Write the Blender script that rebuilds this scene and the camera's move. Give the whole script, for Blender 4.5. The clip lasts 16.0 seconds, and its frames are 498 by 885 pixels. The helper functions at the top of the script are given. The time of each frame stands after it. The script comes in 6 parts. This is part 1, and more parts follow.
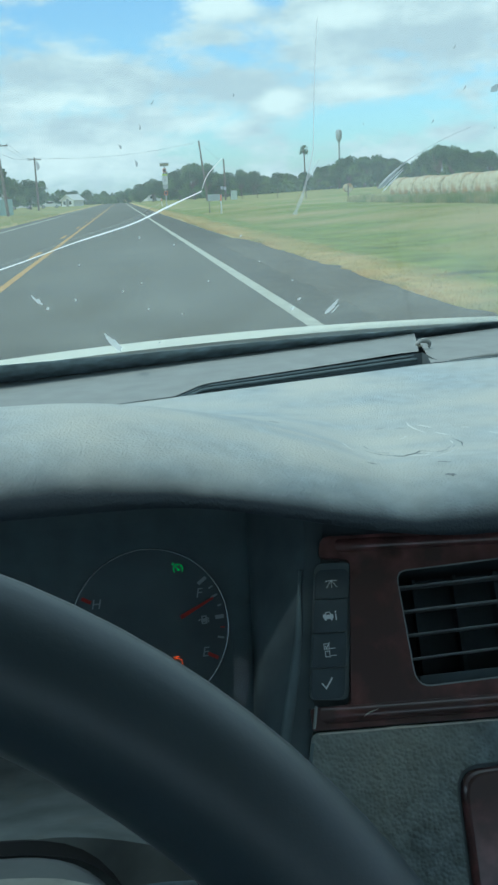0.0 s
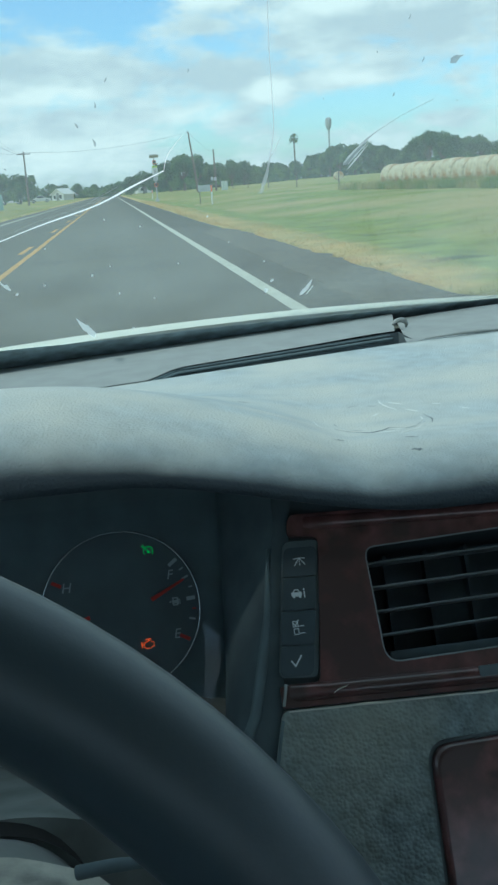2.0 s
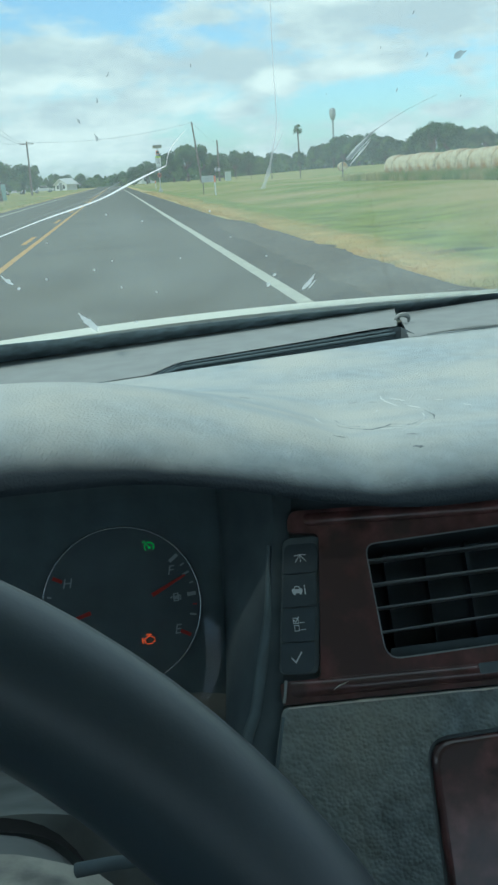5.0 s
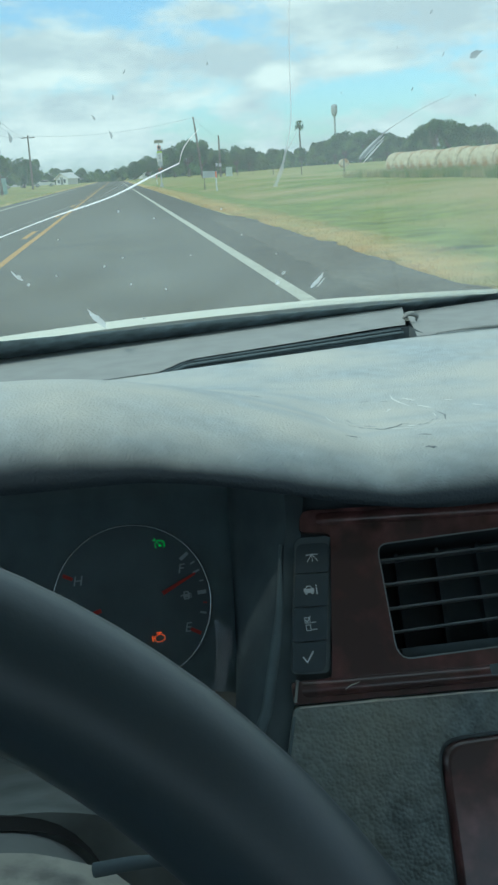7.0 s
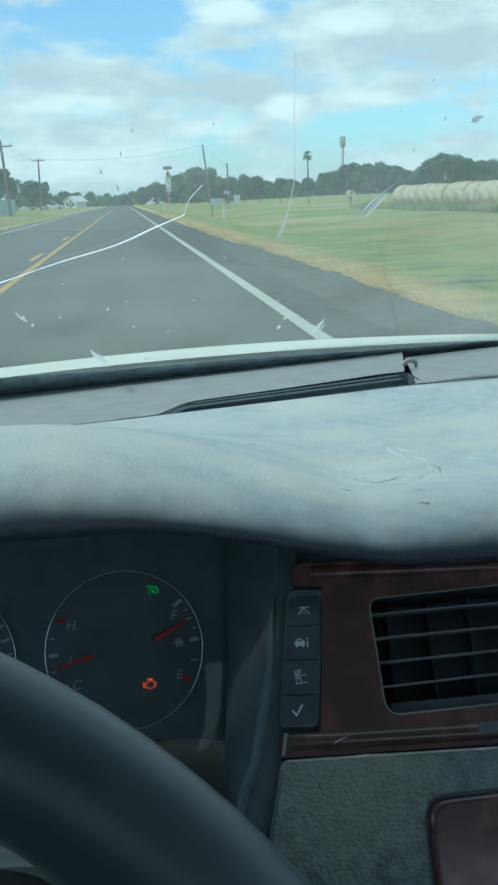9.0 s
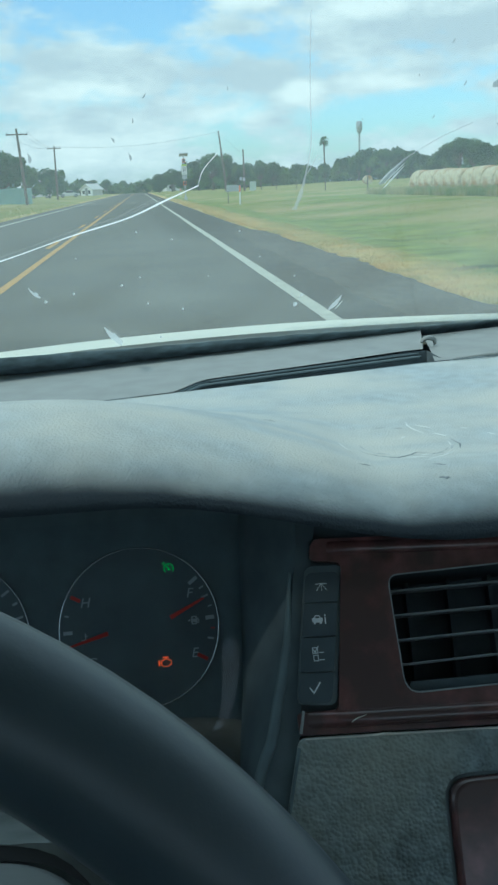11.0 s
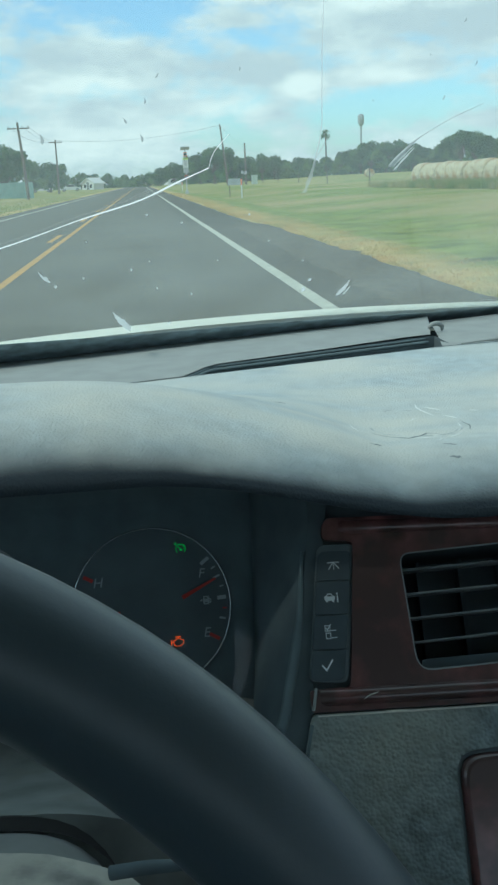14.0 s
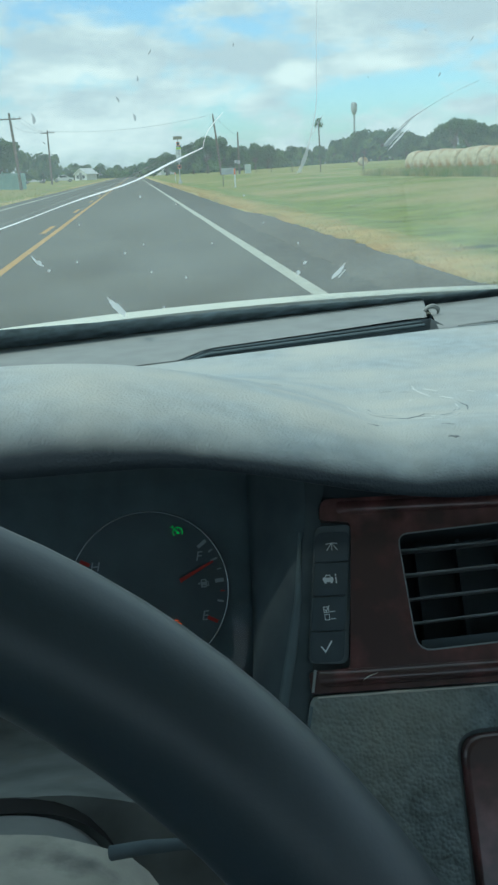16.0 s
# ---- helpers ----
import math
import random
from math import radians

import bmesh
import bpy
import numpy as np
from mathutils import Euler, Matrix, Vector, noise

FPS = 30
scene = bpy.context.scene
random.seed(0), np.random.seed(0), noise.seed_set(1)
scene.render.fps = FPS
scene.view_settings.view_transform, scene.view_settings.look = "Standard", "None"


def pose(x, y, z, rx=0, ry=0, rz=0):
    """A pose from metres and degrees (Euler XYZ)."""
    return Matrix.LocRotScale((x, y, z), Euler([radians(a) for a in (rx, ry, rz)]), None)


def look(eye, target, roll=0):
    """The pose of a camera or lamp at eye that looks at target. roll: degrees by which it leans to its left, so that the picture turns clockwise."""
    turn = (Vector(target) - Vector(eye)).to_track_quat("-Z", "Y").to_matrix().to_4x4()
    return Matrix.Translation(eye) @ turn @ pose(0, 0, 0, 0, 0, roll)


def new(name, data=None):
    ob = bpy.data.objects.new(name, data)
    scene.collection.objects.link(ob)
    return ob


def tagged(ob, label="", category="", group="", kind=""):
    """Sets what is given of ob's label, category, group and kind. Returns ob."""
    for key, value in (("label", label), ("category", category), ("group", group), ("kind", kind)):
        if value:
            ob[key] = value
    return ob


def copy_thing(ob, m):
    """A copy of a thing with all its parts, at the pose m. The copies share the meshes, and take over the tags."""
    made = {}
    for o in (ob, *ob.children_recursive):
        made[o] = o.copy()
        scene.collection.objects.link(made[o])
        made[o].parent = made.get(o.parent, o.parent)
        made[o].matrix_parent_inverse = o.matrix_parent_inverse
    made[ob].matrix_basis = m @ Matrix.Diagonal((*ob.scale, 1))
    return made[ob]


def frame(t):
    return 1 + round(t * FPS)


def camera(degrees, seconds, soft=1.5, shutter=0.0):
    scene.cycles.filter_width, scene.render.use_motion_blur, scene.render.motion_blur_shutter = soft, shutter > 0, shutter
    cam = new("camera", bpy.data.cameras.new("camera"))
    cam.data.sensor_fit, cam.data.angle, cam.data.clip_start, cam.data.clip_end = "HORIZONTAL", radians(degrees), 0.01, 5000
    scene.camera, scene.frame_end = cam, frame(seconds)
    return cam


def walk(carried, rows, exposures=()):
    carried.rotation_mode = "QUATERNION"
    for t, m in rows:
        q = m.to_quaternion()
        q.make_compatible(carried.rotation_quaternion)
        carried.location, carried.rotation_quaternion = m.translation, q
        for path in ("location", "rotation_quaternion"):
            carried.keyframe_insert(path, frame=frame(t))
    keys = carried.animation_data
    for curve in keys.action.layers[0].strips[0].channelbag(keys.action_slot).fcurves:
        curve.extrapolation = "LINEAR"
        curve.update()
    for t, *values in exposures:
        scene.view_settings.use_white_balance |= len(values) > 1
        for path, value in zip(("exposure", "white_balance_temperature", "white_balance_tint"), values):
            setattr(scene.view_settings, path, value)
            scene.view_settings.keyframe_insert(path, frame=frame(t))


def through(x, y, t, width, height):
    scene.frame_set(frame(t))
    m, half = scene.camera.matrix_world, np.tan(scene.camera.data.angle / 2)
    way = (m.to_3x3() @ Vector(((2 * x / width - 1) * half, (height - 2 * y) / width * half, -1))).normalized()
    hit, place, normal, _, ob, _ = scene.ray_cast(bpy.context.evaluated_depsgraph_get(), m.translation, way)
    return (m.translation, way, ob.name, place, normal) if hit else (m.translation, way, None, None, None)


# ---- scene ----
cam = camera(28.9, 16.0, soft=2.6)
PATH = [
    (0, (0.0638, 0.0119, 1.1889), (0.2876, 1.9357, 0.6900), -2.96),
    (0.5, (0.0712, 0.0067, 1.1922), (0.3128, 1.9264, 0.6859), -3.47),
    (1, (0.0661, 0.0072, 1.1902), (0.3180, 1.9259, 0.6851), -3.17),
    (1.5, (0.0721, 0.0075, 1.1885), (0.3075, 1.9256, 0.6735), -3.63),
    (2, (0.0816, 0.0107, 1.1803), (0.3109, 1.9288, 0.6623), -4.21),
    (2.5, (0.0752, 0.0086, 1.1834), (0.3024, 1.9261, 0.6622), -4.02),
    (3, (0.0698, 0.0101, 1.1852), (0.3033, 1.9249, 0.6570), -3.51),
    (3.5, (0.0832, 0.0127, 1.1806), (0.3145, 1.9259, 0.6459), -3.80),
    (6, (0.0807, 0.0109, 1.1845), (0.3003, 1.9255, 0.6497), -3.98),
    (6.5, (0.0715, 0.0182, 1.1794), (0.2944, 1.9310, 0.6396), -3.58),
    (7, (0.0750, 0.0137, 1.1851), (0.2987, 1.9256, 0.6422), -3.55),
    (7.5, (0.0774, 0.0163, 1.1815), (0.2977, 1.9278, 0.6361), -3.72),
    (8, (0.0835, 0.0115, 1.1901), (0.3082, 1.9263, 0.6580), -3.59),
    (8.5, (0.0792, 0.0066, 1.1993), (0.3065, 1.9285, 0.6943), -2.80),
    (9, (0.0779, 0.0110, 1.2011), (0.3049, 1.9366, 0.7107), -1.95),
    (9.5, (0.0735, 0.0184, 1.1983), (0.2873, 1.9455, 0.7077), -1.74),
    (12, (0.0822, 0.0194, 1.1896), (0.2658, 1.9402, 0.6636), -2.71),
    (12.5, (0.0818, 0.0133, 1.1911), (0.2763, 1.9334, 0.6662), -2.67),
    (13, (0.0814, 0.0154, 1.1880), (0.2700, 1.9359, 0.6625), -2.95),
    (13.5, (0.0695, 0.0201, 1.1806), (0.2720, 1.9375, 0.6489), -2.45),
    (14, (0.0725, 0.0151, 1.1838), (0.2579, 1.9360, 0.6576), -2.56),
    (14.5, (0.0643, 0.0075, 1.1866), (0.2627, 1.9299, 0.6719), -2.09),
    (15, (0.0586, 0.0144, 1.1814), (0.2630, 1.9330, 0.6550), -2.14),
    (15.5, (0.0606, 0.0224, 1.1748), (0.2546, 1.9380, 0.6336), -2.61),
    (16, (0.0718, 0.0177, 1.1778), (0.2648, 1.9320, 0.6316), -2.98),
]
walk(cam, [(t, look(eye, target, roll)) for t, eye, target, roll in PATH], [(0.0, 0.47, 5700.0, -4.0), (1.5, 0.47, 5720.0, -4.0), (3.5, 0.52, 5900.0, -3.0), (6.5, 0.49, 5980.0, -3.0), (8.0, 0.54, 6000.0, -3.0), (9.0, 0.48, 5700.0, -4.0), (12.5, 0.50, 5840.0, -3.0), (14.0, 0.48, 5980.0, -2.5), (14.6, 0.45, 5850.0, -3.0), (16.0, 0.47, 5980.0, -2.5)])

# ---- world, sun ----
world = bpy.data.worlds.new("sky")
scene.world = world
world.use_nodes = True
wn, wl = world.node_tree.nodes, world.node_tree.links
wn.clear()
w_out = wn.new("ShaderNodeOutputWorld")
w_bg = wn.new("ShaderNodeBackground")
w_sky = wn.new("ShaderNodeTexSky")
w_sky.sky_type = "NISHITA"
w_sky.sun_disc = False
SUN_EL, SUN_ROT = 49.0, 248.0
w_sky.sun_elevation, w_sky.sun_rotation = radians(SUN_EL), radians(SUN_ROT)
w_bg.inputs["Strength"].default_value = 0.11
w_tc = wn.new("ShaderNodeTexCoord")
# clouds: broken grey-white cover with brighter puffs, flattened towards the horizon
w_map = wn.new("ShaderNodeMapping")
w_map.inputs["Scale"].default_value = (1.0, 1.0, 2.3)
w_map.inputs["Location"].default_value = (0.35, 0.1, 0.62)
wl.new(w_tc.outputs["Generated"], w_map.inputs["Vector"])


def sky_noise(scale, detail):
    n = wn.new("ShaderNodeTexNoise")
    n.inputs["Scale"].default_value, n.inputs["Detail"].default_value, n.inputs["Roughness"].default_value = scale, detail, 0.62
    wl.new(w_map.outputs[0], n.inputs["Vector"])
    return n.outputs[0]


def sky_mix(fac, a, b, mode="MIX"):
    m = wn.new("ShaderNodeMix")
    m.data_type, m.blend_type = "RGBA", mode
    for sock, val in ((m.inputs[0], fac), (m.inputs[6], a), (m.inputs[7], b)):
        if isinstance(val, (tuple, float)):
            sock.default_value = val
        else:
            wl.new(val, sock)
    return m.outputs[2]


def sky_math(op, a, b=0.0):
    m = wn.new("ShaderNodeMath")
    m.operation = op
    for sock, val in zip(m.inputs, (a, b)):
        if isinstance(val, float):
            sock.default_value = val
        else:
            wl.new(val, sock)
    return m.outputs[0]


# the cloud banks ahead: each (tangent of azimuth, of elevation, half width, half height, gain or loss of cloud)
CLOUDS = [
    (-0.004, 0.169, 0.112, 0.040, -0.34),
    (0.108, 0.129, 0.073, 0.020, -0.16),
    (0.301, 0.067, 0.106, 0.028, -0.30),
    (0.121, 0.041, 0.084, 0.022, -0.16),
    (0.202, 0.057, 0.045, 0.025, -0.20),
    (0.289, 0.157, 0.134, 0.040, 0.30),
    (-0.030, 0.109, 0.123, 0.030, 0.22),
    (0.124, 0.102, 0.062, 0.018, 0.18),
    (0.110, 0.177, 0.039, 0.015, 0.26),
    (0.109, 0.147, 0.034, 0.008, 0.16),
    (-0.045, 0.049, 0.123, 0.035, 0.20),
    (0.163, 0.085, 0.034, 0.015, 0.30),
    (0.349, 0.049, 0.050, 0.011, 0.25),
    (0.243, 0.093, 0.073, 0.011, 0.20)]
TONES = [
    (0.124, 0.105, 0.067, 0.020, -0.35),
    (0.318, 0.140, 0.095, 0.025, -0.35),
    (-0.077, 0.122, 0.067, 0.015, -0.15),
    (0.024, 0.110, 0.084, 0.015, -0.15),
    (0.163, 0.089, 0.028, 0.013, 0.60),
    (-0.042, 0.093, 0.056, 0.012, 0.40),
    (0.094, 0.069, 0.045, 0.013, 0.35),
    (0.232, 0.165, 0.045, 0.016, 0.40),
    (0.110, 0.179, 0.039, 0.016, 0.50),
    (0.243, 0.094, 0.050, 0.009, 0.30),
    (-0.052, 0.038, 0.112, 0.020, 0.20)]
w_sep = wn.new("ShaderNodeSeparateXYZ")
wl.new(w_tc.outputs["Generated"], w_sep.inputs[0])
ahead = sky_math("MAXIMUM", w_sep.outputs["Y"], 0.05)
w_uv = wn.new("ShaderNodeCombineXYZ")
wl.new(sky_math("DIVIDE", w_sep.outputs["X"], ahead), w_uv.inputs["X"])
wl.new(sky_math("DIVIDE", w_sep.outputs["Z"], ahead), w_uv.inputs["Y"])


def banks(total, rows):
    for u, v, ru, rv, gain in rows:
        d, k, r = wn.new("ShaderNodeVectorMath"), wn.new("ShaderNodeVectorMath"), wn.new("ShaderNodeMapRange")
        d.operation, k.operation, r.interpolation_type = "MULTIPLY_ADD", "LENGTH", "SMOOTHSTEP"
        d.inputs[1].default_value, d.inputs[2].default_value = (1 / ru, 1 / rv, 0), (-u / ru, -v / rv, 0)
        wl.new(w_uv.outputs[0], d.inputs[0]); wl.new(d.outputs[0], k.inputs[0]); wl.new(k.outputs["Value"], r.inputs["Value"])
        r.inputs["From Min"].default_value, r.inputs["From Max"].default_value = 0.0, 1.3
        r.inputs["To Min"].default_value, r.inputs["To Max"].default_value = gain, 0.0
        total = sky_math("ADD", total, r.outputs[0])
    return total


def sky_step(value, lo, hi):
    r = wn.new("ShaderNodeMapRange")
    r.interpolation_type = "SMOOTHSTEP"
    r.inputs["From Min"].default_value, r.inputs["From Max"].default_value = lo, hi
    wl.new(value, r.inputs["Value"])
    return r.outputs[0]


blue = sky_mix(1.0, w_sky.outputs[0], (0.80, 1.04, 1.22, 1.0), "MULTIPLY")
cover = sky_step(banks(sky_noise(15.0, 8), CLOUDS), 0.28, 0.60)
tone = sky_step(banks(sky_noise(21.0, 7), TONES), 0.22, 0.90)
cloud = sky_mix(tone, (3.9, 4.35, 4.85, 1.0), (6.4, 6.6, 6.65, 1.0))
sky_col = sky_mix(cover, blue, cloud)
wl.new(sky_col, w_bg.inputs["Color"]); wl.new(w_bg.outputs[0], w_out.inputs[0])

sun = new("sun", bpy.data.lights.new("sun", "SUN"))
sun.data.energy, sun.data.angle, sun.data.color = 1.35, radians(7), (1.0, 0.95, 0.86)
sun.matrix_world = look((0, 0, 0), (-math.sin(radians(SUN_ROT)) * math.cos(radians(SUN_EL)), -math.cos(radians(SUN_ROT)) * math.cos(radians(SUN_EL)), -math.sin(radians(SUN_EL))))


# ---- materials ----
def mat(name, base, rough=0.6, metal=0.0, var=0.25, scale=20.0, bump=0.0, bscale=200.0, second=None, sscale=3.0, spos=(0.45, 0.6), coat=0.0, spec=0.5, sheen=0.0, bare=None, smear=None, pebble=False):
    """base colour with fine mottling (var, scale), a second colour in larger patches, and fine relief."""
    m = bpy.data.materials.new(name)
    m.use_nodes = True
    n, l = m.node_tree.nodes, m.node_tree.links
    b = n["Principled BSDF"]
    b.inputs["Roughness"].default_value, b.inputs["Metallic"].default_value = rough, metal
    b.inputs["Coat Weight"].default_value = coat
    b.inputs["Coat Roughness"].default_value = 0.12
    b.inputs["Specular IOR Level"].default_value = spec
    b.inputs["Sheen Weight"].default_value, b.inputs["Sheen Roughness"].default_value = sheen, 0.4
    tc = n.new("ShaderNodeTexCoord")
    t1 = n.new("ShaderNodeTexNoise")
    t1.inputs["Scale"].default_value, t1.inputs["Detail"].default_value = scale, 6
    l.new(tc.outputs["Object"], t1.inputs["Vector"])
    ramp = n.new("ShaderNodeValToRGB")
    e = ramp.color_ramp.elements
    e[0].position, e[1].position = 0.3, 0.7
    e[0].color = (*[c * (1 - var) for c in base], 1)
    e[1].color = (*[min(1, c * (1 + var)) for c in base], 1)
    l.new(t1.outputs[0], ramp.inputs[0])
    col = ramp.outputs[0]
    if second:
        t2 = n.new("ShaderNodeTexNoise")
        t2.inputs["Scale"].default_value, t2.inputs["Detail"].default_value = sscale, 7
        if smear:
            mp = n.new("ShaderNodeMapping")
            mp.inputs["Scale"].default_value, mp.inputs["Rotation"].default_value = smear, (0, 0, radians(28))
            l.new(tc.outputs["Object"], mp.inputs["Vector"]); l.new(mp.outputs[0], t2.inputs["Vector"])
        else:
            l.new(tc.outputs["Object"], t2.inputs["Vector"])
        r2 = n.new("ShaderNodeValToRGB")
        r2.color_ramp.elements[0].position, r2.color_ramp.elements[1].position = spos
        l.new(t2.outputs[0], r2.inputs[0])
        mx = n.new("ShaderNodeMix"); mx.data_type = "RGBA"
        l.new(r2.outputs[0], mx.inputs[0]); l.new(col, mx.inputs[6])
        mx.inputs[7].default_value = (*second, 1)
        col = mx.outputs[2]
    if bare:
        # shade put into the colour: steep faces darken to bare, upward ones keep their dust
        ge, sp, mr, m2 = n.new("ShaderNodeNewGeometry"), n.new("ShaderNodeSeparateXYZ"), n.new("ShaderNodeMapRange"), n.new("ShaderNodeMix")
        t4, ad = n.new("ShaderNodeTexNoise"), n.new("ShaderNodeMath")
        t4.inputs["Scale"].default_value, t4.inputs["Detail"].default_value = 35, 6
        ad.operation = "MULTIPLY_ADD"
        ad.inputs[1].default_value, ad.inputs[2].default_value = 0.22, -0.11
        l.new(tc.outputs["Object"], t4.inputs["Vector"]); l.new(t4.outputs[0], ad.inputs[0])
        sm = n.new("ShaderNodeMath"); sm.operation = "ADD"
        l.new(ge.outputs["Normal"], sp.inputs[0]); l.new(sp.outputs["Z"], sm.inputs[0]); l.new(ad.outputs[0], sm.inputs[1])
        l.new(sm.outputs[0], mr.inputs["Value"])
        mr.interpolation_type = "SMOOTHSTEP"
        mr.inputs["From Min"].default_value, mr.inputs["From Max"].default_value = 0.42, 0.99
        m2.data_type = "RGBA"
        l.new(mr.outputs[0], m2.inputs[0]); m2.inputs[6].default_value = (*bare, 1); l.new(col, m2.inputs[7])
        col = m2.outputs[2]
    l.new(col, b.inputs["Base Color"])
    if bump:
        if pebble:
            # rounded grains of moulded vinyl
            t3 = n.new("ShaderNodeTexVoronoi")
            t3.feature = "SMOOTH_F1"
            t3.inputs["Scale"].default_value, t3.inputs["Smoothness"].default_value = bscale, 0.6
            bump = -bump
        else:
            t3 = n.new("ShaderNodeTexNoise")
            t3.inputs["Scale"].default_value, t3.inputs["Detail"].default_value = bscale, 3
        l.new(tc.outputs["Object"], t3.inputs["Vector"])
        bp = n.new("ShaderNodeBump")
        bp.inputs["Strength"].default_value, bp.inputs["Distance"].default_value, bp.invert = abs(bump), 0.002, bump < 0
        l.new(t3.outputs[0], bp.inputs["Height"])
        l.new(bp.outputs[0], b.inputs["Normal"])
    return m


def glow(name, colour, strength):
    m = bpy.data.materials.new(name)
    m.use_nodes = True
    b = m.node_tree.nodes["Principled BSDF"]
    b.inputs["Base Color"].default_value = (*colour, 1)
    b.inputs["Emission Color"].default_value = (*colour, 1)
    b.inputs["Emission Strength"].default_value = strength
    return m


def glass(name, tint, ior=1.45, rough=0.0, dust=0.0):
    """a thin pane: clear, with a gloss by Fresnel."""
    m = bpy.data.materials.new(name)
    m.use_nodes = True
    n, l = m.node_tree.nodes, m.node_tree.links
    n.clear()
    o, t, g, f, x = (n.new(k) for k in ("ShaderNodeOutputMaterial", "ShaderNodeBsdfTransparent", "ShaderNodeBsdfGlossy", "ShaderNodeFresnel", "ShaderNodeMixShader"))
    t.inputs[0].default_value = (*tint, 1)
    g.inputs["Roughness"].default_value = rough
    f.inputs["IOR"].default_value = ior
    l.new(f.outputs[0], x.inputs[0]); l.new(t.outputs[0], x.inputs[1]); l.new(g.outputs[0], x.inputs[2])
    if dust:
        d, y, tc, ns, mr = (n.new(k) for k in ("ShaderNodeBsdfTranslucent", "ShaderNodeMixShader", "ShaderNodeTexCoord", "ShaderNodeTexNoise", "ShaderNodeMapRange"))
        d.inputs[0].default_value = (0.75, 0.87, 0.81, 1)
        ns.inputs["Scale"].default_value, ns.inputs["Detail"].default_value = 9, 5
        l.new(tc.outputs["Object"], ns.inputs["Vector"]); l.new(ns.outputs[0], mr.inputs["Value"])
        mr.inputs["From Min"].default_value, mr.inputs["From Max"].default_value = 0.3, 0.7
        mr.inputs["To Min"].default_value, mr.inputs["To Max"].default_value = dust * 0.7, dust * 1.3
        l.new(mr.outputs[0], y.inputs[0]); l.new(x.outputs[0], y.inputs[1]); l.new(d.outputs[0], y.inputs[2]); l.new(y.outputs[0], o.inputs[0])
    else:
        l.new(x.outputs[0], o.inputs[0])
    return m


def film(name, colour, through=0.7, clear=0.0):
    """a thin dried deposit or fracture on the glass: light comes through it from outside."""
    m = bpy.data.materials.new(name)
    m.use_nodes = True
    n, l = m.node_tree.nodes, m.node_tree.links
    n.clear()
    o, t, d, x = (n.new(k) for k in ("ShaderNodeOutputMaterial", "ShaderNodeBsdfTranslucent", "ShaderNodeBsdfDiffuse", "ShaderNodeMixShader"))
    x.inputs[0].default_value = through
    for b in (t, d):
        b.inputs[0].default_value = (*colour, 1)
    l.new(d.outputs[0], x.inputs[1]); l.new(t.outputs[0], x.inputs[2])
    c, y = n.new("ShaderNodeBsdfTransparent"), n.new("ShaderNodeMixShader")
    y.inputs[0].default_value = clear
    l.new(x.outputs[0], y.inputs[1]); l.new(c.outputs[0], y.inputs[2]); l.new(y.outputs[0], o.inputs[0])
    return m


# bare is the front lip's shade, mixed into the dusty vinyl by slope
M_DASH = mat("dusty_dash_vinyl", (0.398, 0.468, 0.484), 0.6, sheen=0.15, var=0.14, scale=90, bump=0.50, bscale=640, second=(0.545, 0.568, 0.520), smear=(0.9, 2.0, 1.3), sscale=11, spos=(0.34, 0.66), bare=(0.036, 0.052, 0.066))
M_PAD = mat("grey_dash_pad", (0.295, 0.318, 0.308), 0.75, var=0.08, scale=40, bump=0.1, bscale=500)
M_DARK = mat("black_plastic", (0.115, 0.145, 0.157), 0.45, var=0.2, scale=50, bump=0.08, bscale=600)
M_CLUSTER = mat("charcoal_plastic", (0.106, 0.146, 0.157), 0.55, var=0.2, scale=40, bump=0.05, bscale=500)
M_LOWER = mat("grained_charcoal_vinyl", (0.170, 0.212, 0.216), 0.40, var=0.35, scale=110, bump=0.5, bscale=480, pebble=True, second=(0.32, 0.335, 0.275), sscale=8, spos=(0.40, 0.70))
M_WOOD = mat("burl_wood_trim", (0.132, 0.055, 0.052), 0.30, var=0.75, scale=60, second=(0.068, 0.040, 0.039), sscale=34, spos=(0.42, 0.60), coat=0.7)
M_WHEEL = mat("black_leather", (0.035, 0.056, 0.072), 0.42, spec=0.8, var=0.12, scale=25, bump=0.04, bscale=500)
M_FACE = mat("gauge_face", (0.094, 0.126, 0.136), 0.5, var=0.2, scale=30)
M_CHROME = mat("chrome", (0.75, 0.77, 0.78), 0.18, metal=1.0, var=0.05)
M_MARK = mat("pale_print", (0.75, 0.80, 0.82), 0.6, var=0.05)
M_DIALPRINT = mat("dim_dial_print", (0.40, 0.45, 0.47), 0.6, var=0.05)
M_RED = mat("red_needle", (0.50, 0.03, 0.02), 0.5, var=0.1)
M_AMBER = glow("amber_light", (1.0, 0.14, 0.03), 0.36)
M_GREEN = glow("green_light", (0.05, 0.9, 0.15), 0.16)
M_BUTTON = mat("black_buttons", (0.050, 0.070, 0.081), 0.5, var=0.15, scale=60)
M_WRINKLE = mat("wrinkled_vinyl", (0.42, 0.47, 0.48), 0.7, var=0.2, scale=60)
M_CREASE = mat("cracked_vinyl", (0.22, 0.26, 0.27), 0.8, var=0.3, scale=80)
M_LIFT = mat("pale_lifted_vinyl", (0.68, 0.72, 0.70), 0.6, var=0.15, scale=60)
M_SCUFF = mat("bare_vinyl", (0.30, 0.34, 0.355), 0.7, var=0.3, scale=80)
M_DUST = mat("dust_edge", (0.55, 0.54, 0.47), 0.9, var=0.25, scale=30)
